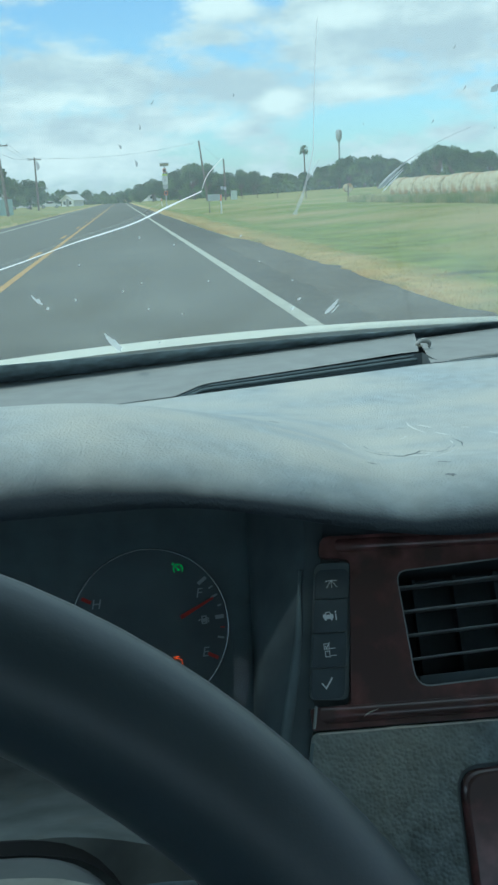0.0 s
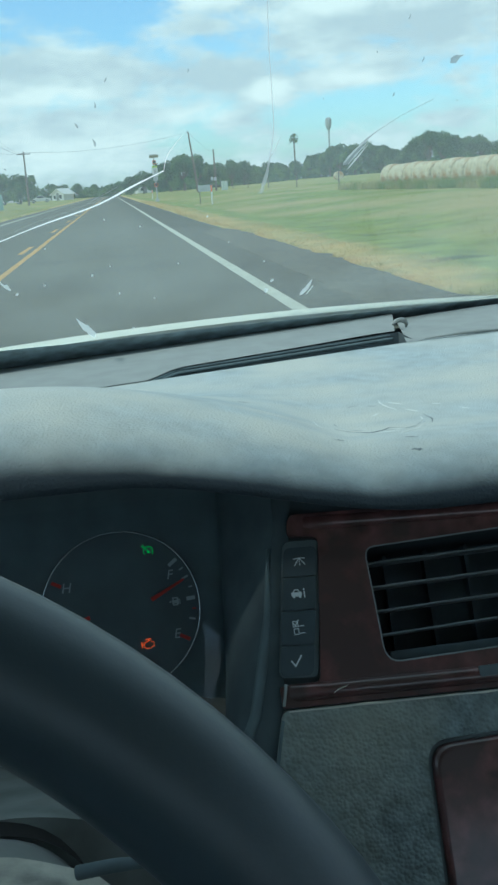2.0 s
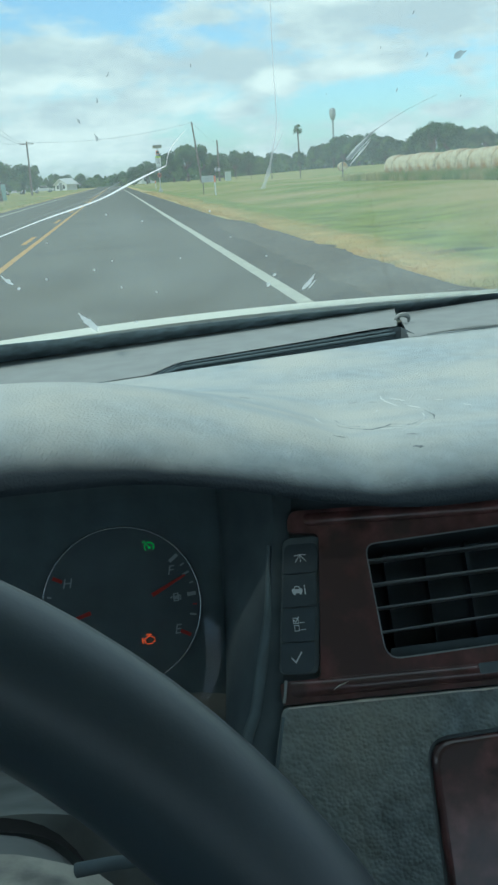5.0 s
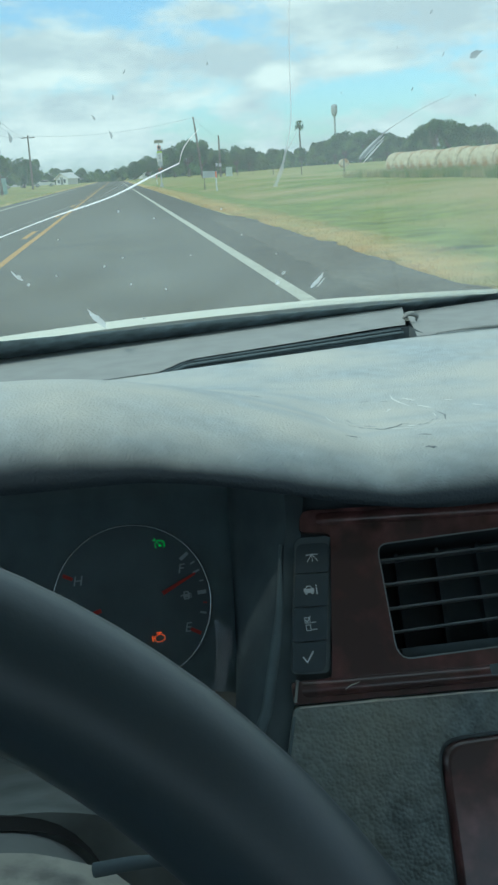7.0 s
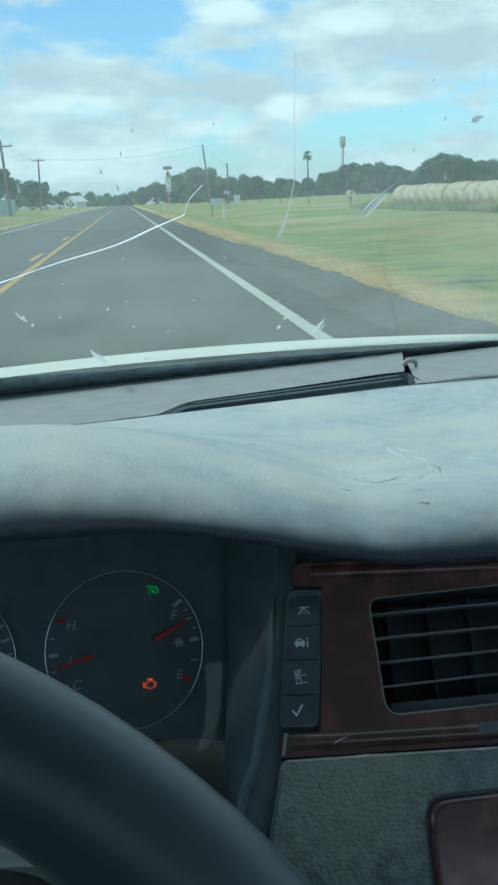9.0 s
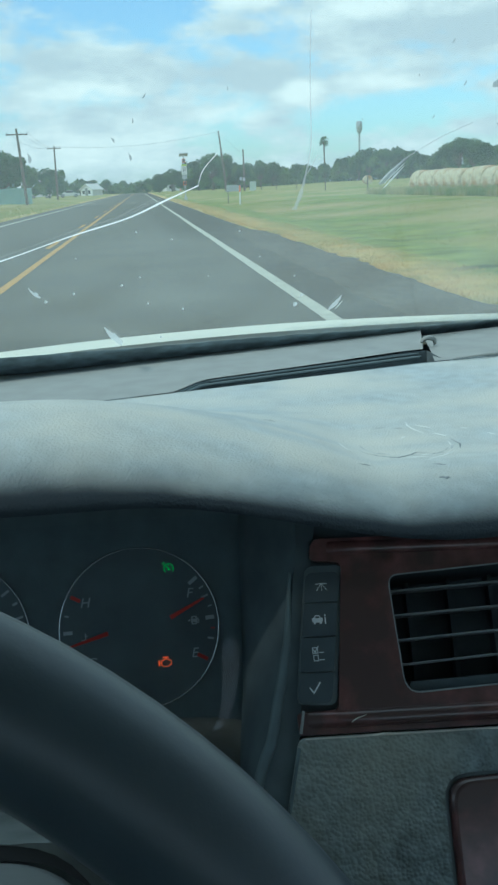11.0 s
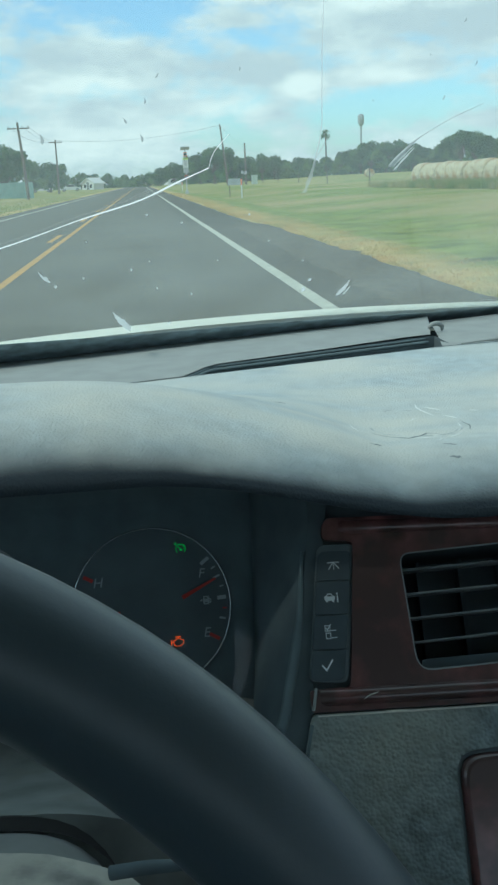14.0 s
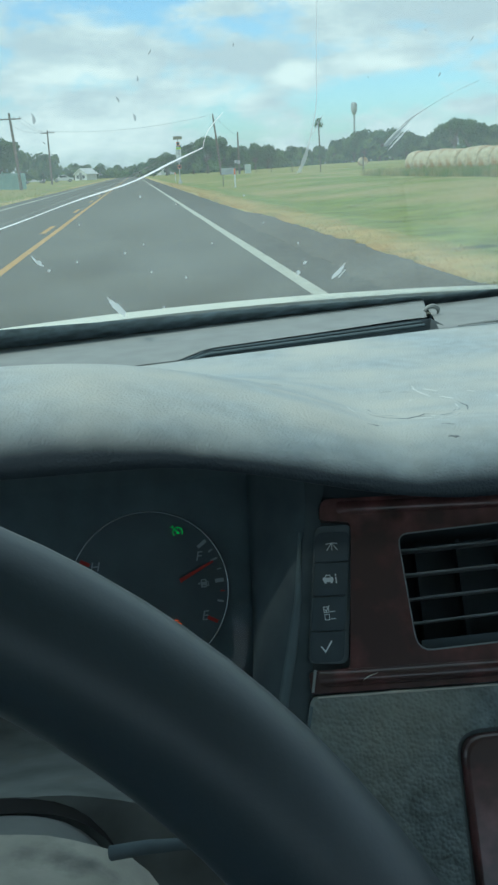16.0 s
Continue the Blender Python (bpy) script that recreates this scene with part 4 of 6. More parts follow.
def hump(x, y):
    t = min(1.0, max(0.0, (0.21 - x) / 0.21))
    s = 1 - (1 - t) ** 2
    s *= smooth01((x + 0.62) / 0.2)
    return 0.0565 * s * smooth01((0.775 - y) / 0.20)


def crown(x):
    return smooth01((x - 0.10) / 0.14)


def dash_z(x, y):
    return top_plane(x, y) + hump(x, y) + 0.015 * crown(x) * smooth01((0.645 - y) / 0.10)


def lip(x):
    k = smooth01((0.25 - x) / 0.19) * smooth01((x + 0.62) / 0.2)
    return 0.506 + 0.006 * k, 0.997 + 0.030 * k


def rear_edge(x):
    return 0.775 + 0.25 * x - 0.10 * max(0.0, x - 0.33)


def roll(x):
    return 0.10 - 0.050 * crown(x)


def dash_point(x, s):
    """s from 0 (under the lip) over the lip (1 to 2) to the rear edge (3)."""
    yl, zl = lip(x)
    if s < 1:
        return Vector((x, yl + 0.075 * (1 - s), zl - 0.012 * (1 - s) - 0.004 * math.sin(math.pi * s)))
    ye = yl + roll(x)
    ze = dash_z(x, ye)
    if s < 2:
        a = (s - 1) * math.pi / 2
        return Vector((x, yl + roll(x) * (1 - math.cos(a)), zl + (dash_z(x, yl + roll(x) * (1 - math.cos(a))) - zl) * math.sin(a) ** 0.9))
    y = ye + (rear_edge(x) - ye) * (s - 2)
    return Vector((x, y, dash_z(x, y)))


dash = thing("dashboard", "dusty worn grey vinyl dashboard with a cowl over the gauges", "dashboard")
bm = bmesh.new()
ss = lin(0, 1, 6)[:-1] + lin(1, 2, 14)[:-1] + lin(2, 3, 40) + [3.0]
xs = lin(-0.62, 0.86, 150)
def dp(x, s):
    return dash_point(x, s)
g = grid(bm, dp, xs, ss[:-1])
# turned-down rear edge
low = [bm.verts.new(r[-1].co + Vector((0, 0.004, -0.022))) for r in g]
for i in range(len(g) - 1):
    bm.faces.new((g[i][-1], g[i + 1][-1], low[i + 1], low[i]))
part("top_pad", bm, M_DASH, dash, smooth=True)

# the pad under the windscreen, behind the grille
def slot(x):
    """how far the grille's gap is open."""
    return 0.038 * min(1.0, max(0.0, (x - 0.096) / 0.026)) + 0.026 * min(1.0, max(0.0, (x - 0.12) / 0.227))


def turn_up(x):
    return min(1.1, max(0.0, (x + 0.05) / 0.48))


def foot(x):
    """where the glass meets the pad."""
    return 0.982 + 0.21 * x - 0.05 * max(0, x - 0.45) - 0.020 * turn_up(x)
bm = bmesh.new()
def pad_z(x, v):
    z0 = top_plane(x, rear_edge(x)) + 0.0005
    return z0 + 0.002 * math.sin(math.pi * min(1, v * 1.1)) + (1.022 + 0.010 * turn_up(x) - z0) * v
def slant(x, v):
    return (0.032 * v - 0.010) * smooth01((x - 0.22) / 0.12) * smooth01((0.52 - x) / 0.14)
def pp(x, v):
    y0 = rear_edge(x) + slot(x) if x > 0.096 else rear_edge(x) + 0.001
    return Vector((x + slant(x, v), y0 + (foot(x) + 0.006 - y0) * v, pad_z(x, v)))
grid(bm, pp, lin(-0.6, 0.352, 90), [0.0] + lin(0.05, 1, 14))
part("rear_pad", bm, M_PAD, dash, "smooth grey pad under the windscreen", smooth=True)
bm = bmesh.new()
def pq(x, v):
    y0 = rear_edge(x) + 0.030
    return Vector((x + slant(x, v), y0 + (foot(x) + 0.004 - y0) * v, pad_z(x, v) - 0.006))
grid(bm, pq, lin(0.3535, 0.84, 50), [0.0] + lin(0.08, 1, 10))
part("rear_pad", bm, M_PAD, dash, "smooth grey pad under the windscreen", smooth=True)

# defroster grille in the gap
gr = thing("defroster_grille", "black plastic defroster grille sunk behind the dashboard pad", "air vent")
bm = bmesh.new()
grid(bm, lambda x, v: Vector((x, rear_edge(x) - 0.005 + 0.22 * v, 1.008)), lin(0.06, 0.84, 60), [0, 0.5, 1])
part("trough", bm, M_DARK, gr)
bm = bmesh.new()
grid(bm, lambda x, v: Vector((x, rear_edge(x) + (slot(x) if x < 0.352 else 0.030) - 0.0005, top_plane(x, rear_edge(x)) - (0.0005 if x < 0.352 else 0.007) - 0.024 * v)), lin(0.098, 0.84, 70), [0, 1])
part("liner", bm, M_DARK, gr)
def rib(o0, dz, r, x0, x1, name):
    bm = bmesh.new()
    tube(bm, [(x, rear_edge(x) + o0 * slot(x) + 0.001, 1.008 + dz) for x in lin(x0, x1, 40)], r, 6)
    part(name, bm, M_CLUSTER, gr, smooth=True)
rib(0.97, 0.019, 0.0014, 0.098, 0.336, "edge_rail")
rib(0.84, 0.017, 0.0018, 0.103, 0.336, "edge_rail")
rib(0.52, 0.014, 0.0016, 0.112, 0.336, "slat")
rib(0.25, 0.014, 0.0012, 0.118, 0.25, "slat")
bm = bmesh.new()
tube(bm, [(x, rear_edge(x) + 0.024, 1.024) for x in lin(0.357, 0.84, 20)], 0.0022, 6)
part("edge_rail", bm, M_CLUSTER, gr)
bm = bmesh.new()
box(bm, (0.337, rear_edge(0.337) + 0.028, 1.010), (0.004, 0.05, 0.016))
part("end_cap", bm, M_CLUSTER, gr, bevel=0.001)

# torn rear edge of the top pad, its pale backing lifted above the grille
bm = bmesh.new()
q = lin(0.352, 0.435, 24)
tube(bm, [(x, rear_edge(x) + 0.001, dash_z(x, rear_edge(x)) + 0.0012 + 0.0012 * math.sin(math.pi * (x - 0.352) / 0.083)) for x in q], [0.0006 + 0.0012 * math.sin(math.pi * (i / 23) ** 1.6) for i in range(24)], 8)
part("lifted_edge", bm, M_PAD, dash, "pale torn edge of the vinyl, lifted", smooth=True)
# torn, curled corner of the pad
bm = bmesh.new()
pts = [(0.356 + 0.0085 * math.cos(a), 0.956 + 0.004 * math.cos(a), 1.0305 + 0.0055 * math.sin(a)) for a in lin(-0.5, 2.9, 14)]
tube(bm, pts, [0.0010 + 0.0016 * max(0.0, math.sin(math.pi * i / 13)) ** 0.7 for i in range(14)], 8)
part("curled_flap", bm, M_PAD, dash, "torn curled corner of the pad", smooth=True)

# wrinkled vinyl over the speaker: cracks, lifted folds, scuffs
def surf(x, y):
    yl, zl = lip(x)
    if y >= yl + roll(x):
        return dash_z(x, y)
    return zl + (dash_z(x, y) - zl) * math.sin(math.acos(max(-1.0, 1 - (y - yl) / roll(x)))) ** 0.9


def fold(pts, r, material, name, label, seed=0.0):
    """a thin uneven ridge or crack along the vinyl."""
    n = 8 * len(pts)
    bm = bmesh.new()
    q = []
    for i in range(n):
        t = i / (n - 1) * (len(pts) - 1)
        k = min(int(t), len(pts) - 2)
        u = smooth01(t - k) * 0.4 + (t - k) * 0.6
        x, y = (pts[k][j] + (pts[k + 1][j] - pts[k][j]) * u for j in (0, 1))
        x += 0.0006 * noise.noise(Vector((i * 0.35, seed, 1)))
        y += 0.0012 * noise.noise(Vector((i * 0.30, seed, 5)))
        q.append((x, y, surf(x, y) - r * 0.25))
    tube(bm, q, [r * (0.15 + max(0.0, math.sin(math.pi * i / (n - 1))) ** 0.6 * (0.7 + 0.5 * noise.noise(Vector((i * 0.5, seed, 9))))) for i in range(n)], 5)
    part(name, bm, material, dash, label, smooth=True)


SPK = (0.2465, 0.6400)
fold([(0.2125, 0.628), (0.2216, 0.6035), (0.2290, 0.590), (0.2392, 0.5985), (0.2470, 0.6110), (0.2555, 0.6033)], 0.00085, M_CREASE, "crack", "dark crack in the vinyl over the speaker", 1)
fold([(0.2110, 0.653), (0.2121, 0.637), (0.2150, 0.620)], 0.0006, M_CREASE, "crack", "dark crack in the vinyl over the speaker", 2)
fold([(0.2810, 0.646), (0.2830, 0.632), (0.2780, 0.616)], 0.0007, M_CREASE, "crack", "dark crack in the vinyl over the speaker", 3)
fold([(0.1975, 0.560), (0.2047, 0.5636), (0.2134, 0.565)], 0.0005, M_CREASE, "crack", "dark crack in the vinyl over the speaker", 4)
fold([(0.2605, 0.690), (0.2596, 0.679), (0.2621, 0.669), (0.2666, 0.660)], 0.0008, M_LIFT, "wrinkle", "pale lifted fold of the vinyl", 5)
fold([(0.2457, 0.650), (0.2522, 0.6564)], 0.0007, M_LIFT, "wrinkle", "pale lifted fold of the vinyl", 6)
fold([(0.2432, 0.5745), (0.2591, 0.590), (0.2745, 0.6125)], 0.0008, M_LIFT, "wrinkle", "pale lifted fold of the vinyl", 7)
fold([(0.2143, 0.670), (0.2106, 0.654), (0.2128, 0.646)], 0.0006, M_LIFT, "wrinkle", "pale lifted fold of the vinyl", 8)
fold([(0.2724, 0.660), (0.2805, 0.652)], 0.0006, M_LIFT, "wrinkle", "pale lifted fold of the vinyl", 9)
fold([(0.2944, 0.668), (0.3006, 0.666)], 0.0006, M_LIFT, "wrinkle", "pale lifted fold of the vinyl", 10)
fold([(0.3107, 0.655), (0.3122, 0.651), (0.3165, 0.649)], 0.0006, M_LIFT, "wrinkle", "pale lifted fold of the vinyl", 11)
fold([(0.2417, 0.561), (0.2501, 0.557)], 0.0011, M_SCUFF, "scuff", "dark scuff mark in the vinyl", 12)
fold([(0.2400, 0.540), (0.2470, 0.538)], 0.0014, M_SCUFF, "scuff", "dark scuff mark in the vinyl", 13)
fold([(0.1530, 0.662), (0.1620, 0.663)], 0.0007, M_SCUFF, "scuff", "dark scuff mark in the vinyl", 14)
rs = random.Random(9)
for k in range(26):
    a0, r = rs.uniform(0, 6.28), rs.uniform(0.030, 0.046)
    q = [(SPK[0] + r * math.cos(a0 + 0.16 * i), SPK[1] + r * 1.15 * math.sin(a0 + 0.16 * i)) for i in range(3)]
    fold(q, rs.uniform(0.0004, 0.0007), (M_LIFT, M_SCUFF, M_WRINKLE)[k % 3], "wrinkle", "fine wrinkle in the vinyl", 20 + k)

# ---- the car: fascia ----
vent_hole = rounded([(0.2055, 0.9700), (0.430, 0.9825), (0.430, 0.9230), (0.2082, 0.9120)], [0.006, 0.01, 0.01, 0.009])
wood = thing("wood_trim", "glossy reddish-brown burl wood trim round the air vent", "dashboard trim")
bm = bmesh.new()
btn_hole = rounded([(0.1575, 0.9755), (0.1782, 0.9755), (0.1685, 0.9088), (0.1478, 0.9088)], 0.004)
slab(bm, rounded([(0.1640, 0.9900), (0.46, 0.9880), (0.46, 0.8985), (0.1470, 0.8945), (0.1468, 0.9050), (0.1700, 0.9060), (0.1800, 0.9775), (0.1620, 0.9790)], [0.006, 0, 0, 0.002, 0.002, 0.003, 0.004, 0.003]), [vent_hole], fas, 0.004, -0.004)
part("trim_panel", bm, M_WOOD, wood, bevel=0.0022, seg=3)
# rounded ledges along the trim's upper and lower edge
for nm, x0, za, zb, x1, r in (("lower_ledge", 0.152, 0.9015, 0.9045, 0.46, 0.0042), ("upper_ledge", 0.172, 0.9848, 0.9832, 0.46, 0.0036)):
    bm = bmesh.new()
    rings = []
    for x in lin(x0, x1, 30):
        z = za + (zb - za) * (x - x0) / (x1 - x0)
        e = min(1.0, (x - x0) / 0.012 + 0.15)
        rings.append([bm.verts.new(fas(x, z + r * math.cos(a), 0.0035 + r * 0.8 * e * math.sin(a))) for a in lin(0, math.pi, 9)])
    for r0, r1 in zip(rings, rings[1:]):
        for q in range(8):
            bm.faces.new((r0[q], r0[q + 1], r1[q + 1], r1[q]))
    part(nm, bm, M_WOOD, wood, "rounded glossy ledge of the trim", smooth=True)
# pale scratch across the lower ledge
bm = bmesh.new()
tube(bm, [fas(0.1762 + 0.0085 * u, 0.9000 + 0.0038 * u + 0.0004 * math.sin(5 * u), 0.0069) for u in lin(0, 1, 8)], [0.00012 + 0.00022 * math.sin(math.pi * i / 7) for i in range(8)], 5)
part("scratch", bm, M_DUST, wood, "thin pale scratch")
# dark strip that stands for the shade between the trim and the pad above it
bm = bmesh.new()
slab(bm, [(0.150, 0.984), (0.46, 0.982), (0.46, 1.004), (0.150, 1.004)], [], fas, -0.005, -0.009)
part("upper_shade_strip", bm, M_HOLLOW, wood, "dark filler strip for the shade under the dashboard pad")
# fine pale bead round the vent
bm = bmesh.new()
tube(bm, [fas(x, z, 0.0035) for x, z in vent_hole] + [fas(*vent_hole[0], 0.0035)], 0.0006, 6)
part("bead", bm, M_SLAT, wood, "thin worn bead round the vent opening")
# clip end at the lower corner of the trim
bm = bmesh.new()
tube(bm, [fas(0.1505, 0.9062, 0.004), fas(0.1490, 0.900, 0.004), fas(0.1478, 0.8955, 0.004)], 0.0009, 8)
part("end_bead", bm, M_PAD, wood, "bright worn edge of the trim")

# air vent
vent = thing("air_vent", "black dashboard air vent with four horizontal slats", "air vent")
bm = bmesh.new()
inner = [(x, z) for x, z in vent_hole]
f = [bm.verts.new(fas(x, z, -0.003)) for x, z in inner]
k = [bm.verts.new(fas(0.318 + (x - 0.318) * 0.97, 0.943 + (z - 0.943) * 0.9, -0.05)) for x, z in inner]
for i in range(len(f)):
    bm.faces.new((f[i], f[(i + 1) % len(f)], k[(i + 1) % len(f)], k[i]))
bm.faces.new(k)
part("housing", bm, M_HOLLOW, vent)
for i, (zl, zr) in enumerate([(0.9625, 0.9705), (0.9502, 0.9585), (0.9380, 0.9475), (0.9260, 0.9368)]):
    bm = bmesh.new()
    xl = 0.2053 + 0.0011 * i
    p = [(xl + (0.428 - xl) * j / 12, zl + (zr - zl) * j / 12 + 0.0006 * math.sin(math.pi * j / 12)) for j in range(13)]
    rings = []
    for x, z in p:
        rings.append([bm.verts.new(fas(x, z + dz, off)) for dz, off in ((0.0005, -0.0058), (0.0002, -0.0050), (-0.0005, -0.0054), (-0.0010, -0.022), (0.0000, -0.022))])
    for r0, r1 in zip(rings, rings[1:]):
        for q in range(5):
            bm.faces.new((r0[q], r0[(q + 1) % 5], r1[(q + 1) % 5], r1[q]))
    part("slat", bm, M_SLAT, vent)
for i in range(8):
    bm = bmesh.new()
    x = 0.222 + 0.0255 * i
    slab(bm, [(x - 0.0012, 0.917), (x + 0.0012, 0.917), (x + 0.0022, 0.973), (x - 0.0002, 0.973)], [], fas, -0.038, -0.0495)
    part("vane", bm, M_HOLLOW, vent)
bm = bmesh.new()
slab(bm, rounded([(0.213, 0.9125), (0.43, 0.9215), (0.43, 0.926), (0.2125, 0.9175)], 0.002), [], fas, -0.006, -0.03)
part("lower_lip", bm, M_BUTTON, vent, bevel=0.001)
bm = bmesh.new()
slab(bm, rounded([(0.2585, 0.9068), (0.300, 0.9082), (0.300, 0.9030), (0.2585, 0.9015)], 0.0015), [], fas, 0.007, -0.002)
part("thumb_lever", bm, M_DARK, vent, "small dark lever below the vent", bevel=0.001)

# button column
def btn_edge(z, side):
    return (0.1480, 0.1667)[side] + (z - 0.9095) / 0.0650 * (0.0116, 0.0121)[side]
col = thing("button_panel", "column of four black dashboard buttons with pale icons", "control panel")
bm = bmesh.new()
slab(bm, rounded([(btn_edge(0.9085, 0) - 0.0007, 0.9090), (btn_edge(0.9085, 1) + 0.0026, 0.9080), (btn_edge(0.976, 1) + 0.0022, 0.9762), (btn_edge(0.976, 0) - 0.0007, 0.9762)], 0.0045), [], fas, 0.0025, -0.006)
part("bezel", bm, M_DARK, col, bevel=0.0008)
levels = [0.9732, 0.9578, 0.9411, 0.9242, 0.9090]
buttons = []
for i in range(4):
    bm = bmesh.new()
    z1, z0 = levels[i] - 0.0004, levels[i + 1] + 0.0004
    rr = [0.004 if i == 3 else 0.001, 0.004 if i == 3 else 0.001, 0.004 if i == 0 else 0.001, 0.004 if i == 0 else 0.001]
    slab(bm, rounded([(btn_edge(z0, 0), z0), (btn_edge(z0, 1), z0), (btn_edge(z1, 1), z1), (btn_edge(z1, 0), z1)], rr), [], fas, 0.0052, -0.002)
    buttons.append(part("button", bm, M_BUTTON, col, bevel=0.0009, seg=3))
def icon(i, polys, name="icon"):
    """strokes of an icon on button i: polylines in millimetres round the button's middle."""
    z = (levels[i] + levels[i + 1]) / 2
    cx = (btn_edge(z, 0) + btn_edge(z, 1)) / 2 - 0.0002
    bm = bmesh.new()
    for pl, w in polys:
        pl = [Vector((cx + a * 0.001, z + b * 0.001, 0)) for a, b in pl]
        for p, q in zip(pl, pl[1:]):
            d = (q - p).normalized() * (w * 0.0005)
            nrm = Vector((-d.y, d.x, 0))
            v = [bm.verts.new(fas(c.x, c.y, 0.0055)) for c in (p - d + nrm, p - d - nrm, q + d - nrm, q + d + nrm)]
            bm.faces.new(v)
    part(name, bm, M_MARK, buttons[i], "pale printed icon")
icon(0, [([(-3.2, 1.4), (0, 1.8), (3.2, 1.6)], 0.45), ([(0, 1.8), (-3.0, -1.8)], 0.4), ([(0, 1.8), (0, -0.2)], 0.4), ([(0, -0.9), (0, -1.7)], 0.4), ([(0, 1.8), (3.0, -1.6)], 0.4)])
icon(1, [([(-3.4, 0.6), (-3.4, -0.9), (1.0, -0.9), (1.0, 0.6)], 0.9), ([(-3.4, 0.0), (1.0, 0.0)], 1.6), ([(-3.0, 0.6), (-2.2, 2.0), (-0.2, 2.0), (0.6, 0.6)], 0.5), ([(-3.0, -1.6), (-2.7, -1.6)], 0.9), ([(0.4, -1.6), (0.7, -1.6)], 0.9), ([(3.2, -1.8), (3.2, 0.8)], 0.7), ([(3.2, 2.0), (3.2, 2.1)], 0.8)])
icon(2, [([(-2.6, 0.7), (-2.6, 3.3), (0.2, 3.3), (0.2, 0.7), (-2.6, 0.7)], 0.4), ([(-2.1, 2.2), (-1.3, 1.2), (0.6, 3.8)], 0.5), ([(-2.3, -3.0), (-2.3, -0.3), (0.2, -0.3), (0.2, -3.0), (-2.3, -3.0)], 0.4), ([(1.0, 0.9), (3.4, 1.0)], 0.4), ([(1.0, -2.6), (3.6, -2.5)], 0.4)])
icon(3, [([(-3.1, 0.1), (-1.2, -2.2), (2.6, 2.6)], 0.8)])

# lower dashboard, with its wood panel
lower = thing("lower_dashboard", "dark grained vinyl lower dashboard, dusty along its upper edge", "dashboard")
bm = bmesh.new()
pan_hole = rounded([(0.2225, 0.8735), (0.46, 0.8860), (0.46, 0.70), (0.2180, 0.70)], [0.013, 0.0, 0, 0.0], 7)
slab(bm, rounded([(0.1466, 0.8935), (0.46, 0.8975), (0.46, 0.70), (0.0900, 0.70)], [0.004, 0, 0, 0]), [pan_hole], fas, 0.004, -0.012)
part("panel", bm, M_LOWER, lower, bevel=0.003, seg=3)
# pale dusty upper edge, and the seam where the panel meets the cluster's side
bm = bmesh.new()
q = lin(0.150, 0.46, 60)
tube(bm, [fas(x, 0.8928 + 0.0040 * (x - 0.147) / 0.313 + 0.0004 * noise.noise(Vector((x * 60, 0, 0))), 0.0034) for x in q], [0.0007 + 0.0007 * abs(noise.noise(Vector((x * 90, 4, 0)))) for x in q], 6)
part("dusty_edge", bm, M_DUST, lower, "pale dust caught along the upper edge", smooth=True)
bm = bmesh.new()
tube(bm, [fas(0.1464 - 0.044 * u, 0.889 - 0.15 * u, 0.0032) for u in lin(0, 1, 20)], 0.0013, 8)
part("edge_seam", bm, M_CLUSTER, lower, "dark rolled side edge", smooth=True)
cw = thing("wood_panel", "glossy dark red burl wood panel with rounded corner", "dashboard trim")
bm = bmesh.new()
slab(bm, rounded([(0.2245, 0.8715), (0.46, 0.884), (0.46, 0.70), (0.2205, 0.70)], [0.012, 0, 0, 0], 7), [], fas, 0.0055, -0.014)
part("panel", bm, M_WOOD, cw, bevel=0.0042, seg=4)
bm = bmesh.new()
slab(bm, rounded([(0.2228, 0.8730), (0.46, 0.8856), (0.46, 0.70), (0.2186, 0.70)], [0.013, 0, 0, 0], 7), [], fas, 0.0012, -0.004)
part("shadow_gap", bm, M_DARK, cw, "dark gap round the panel")

# ---- the car: instrument cluster ----
cl = thing("instrument_cluster", "dark instrument cluster with chrome-ringed gauges and lit warning lamps", "instrument cluster")
bm = bmesh.new()
slab(bm, [(-0.30, -0.075), (0.066, -0.075), (0.072, 0.105), (-0.30, 0.105)], [], gauge, -0.004, -0.010)
part("back_plate", bm, M_CLUSTER, cl)
# side wall of the recess, from the gauges forward to the fascia's edge
bm = bmesh.new()
def roll_x(z):
    """where the rolled edge beside the gauges runs on the fascia."""
    return float(np.interp(z, [0.80, 0.86, 0.8813, 0.8906, 0.9036, 0.917, 0.9388, 0.9645, 0.99], [0.108, 0.118, 0.1269, 0.1326, 0.1365, 0.1408, 0.147, 0.1508, 0.156]))
def return_x(z):
    return float(np.interp(z, [0.80, 0.8614, 0.8742, 0.8925, 0.91, 0.9725, 1.01], [0.1195, 0.1378, 0.1429, 0.1471, 0.150, 0.162, 0.170]))
def side(v, h):
    z = 0.80 + 0.215 * h
    a = gauge(0.060 + 0.008 * h, (z - GC.z) / 0.92, -0.004)
    b = fas(roll_x(z), z, 0.004)
    p = a.lerp(b, v)
    p.x -= 0.010 * math.sin(math.pi * v) * (1 - v) 
    return p
grid(bm, side, lin(0, 1, 14), lin(0, 1, 24))
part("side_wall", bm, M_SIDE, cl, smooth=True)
# flat return between the rolled edge and the fascia
bm = bmesh.new()
grid(bm, lambda v, z: fas(roll_x(z) + (return_x(z) - roll_x(z)) * v, z, 0.0035 - 0.0035 * v), lin(0, 1, 5), lin(0.80, 1.01, 30))
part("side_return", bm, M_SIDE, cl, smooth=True)
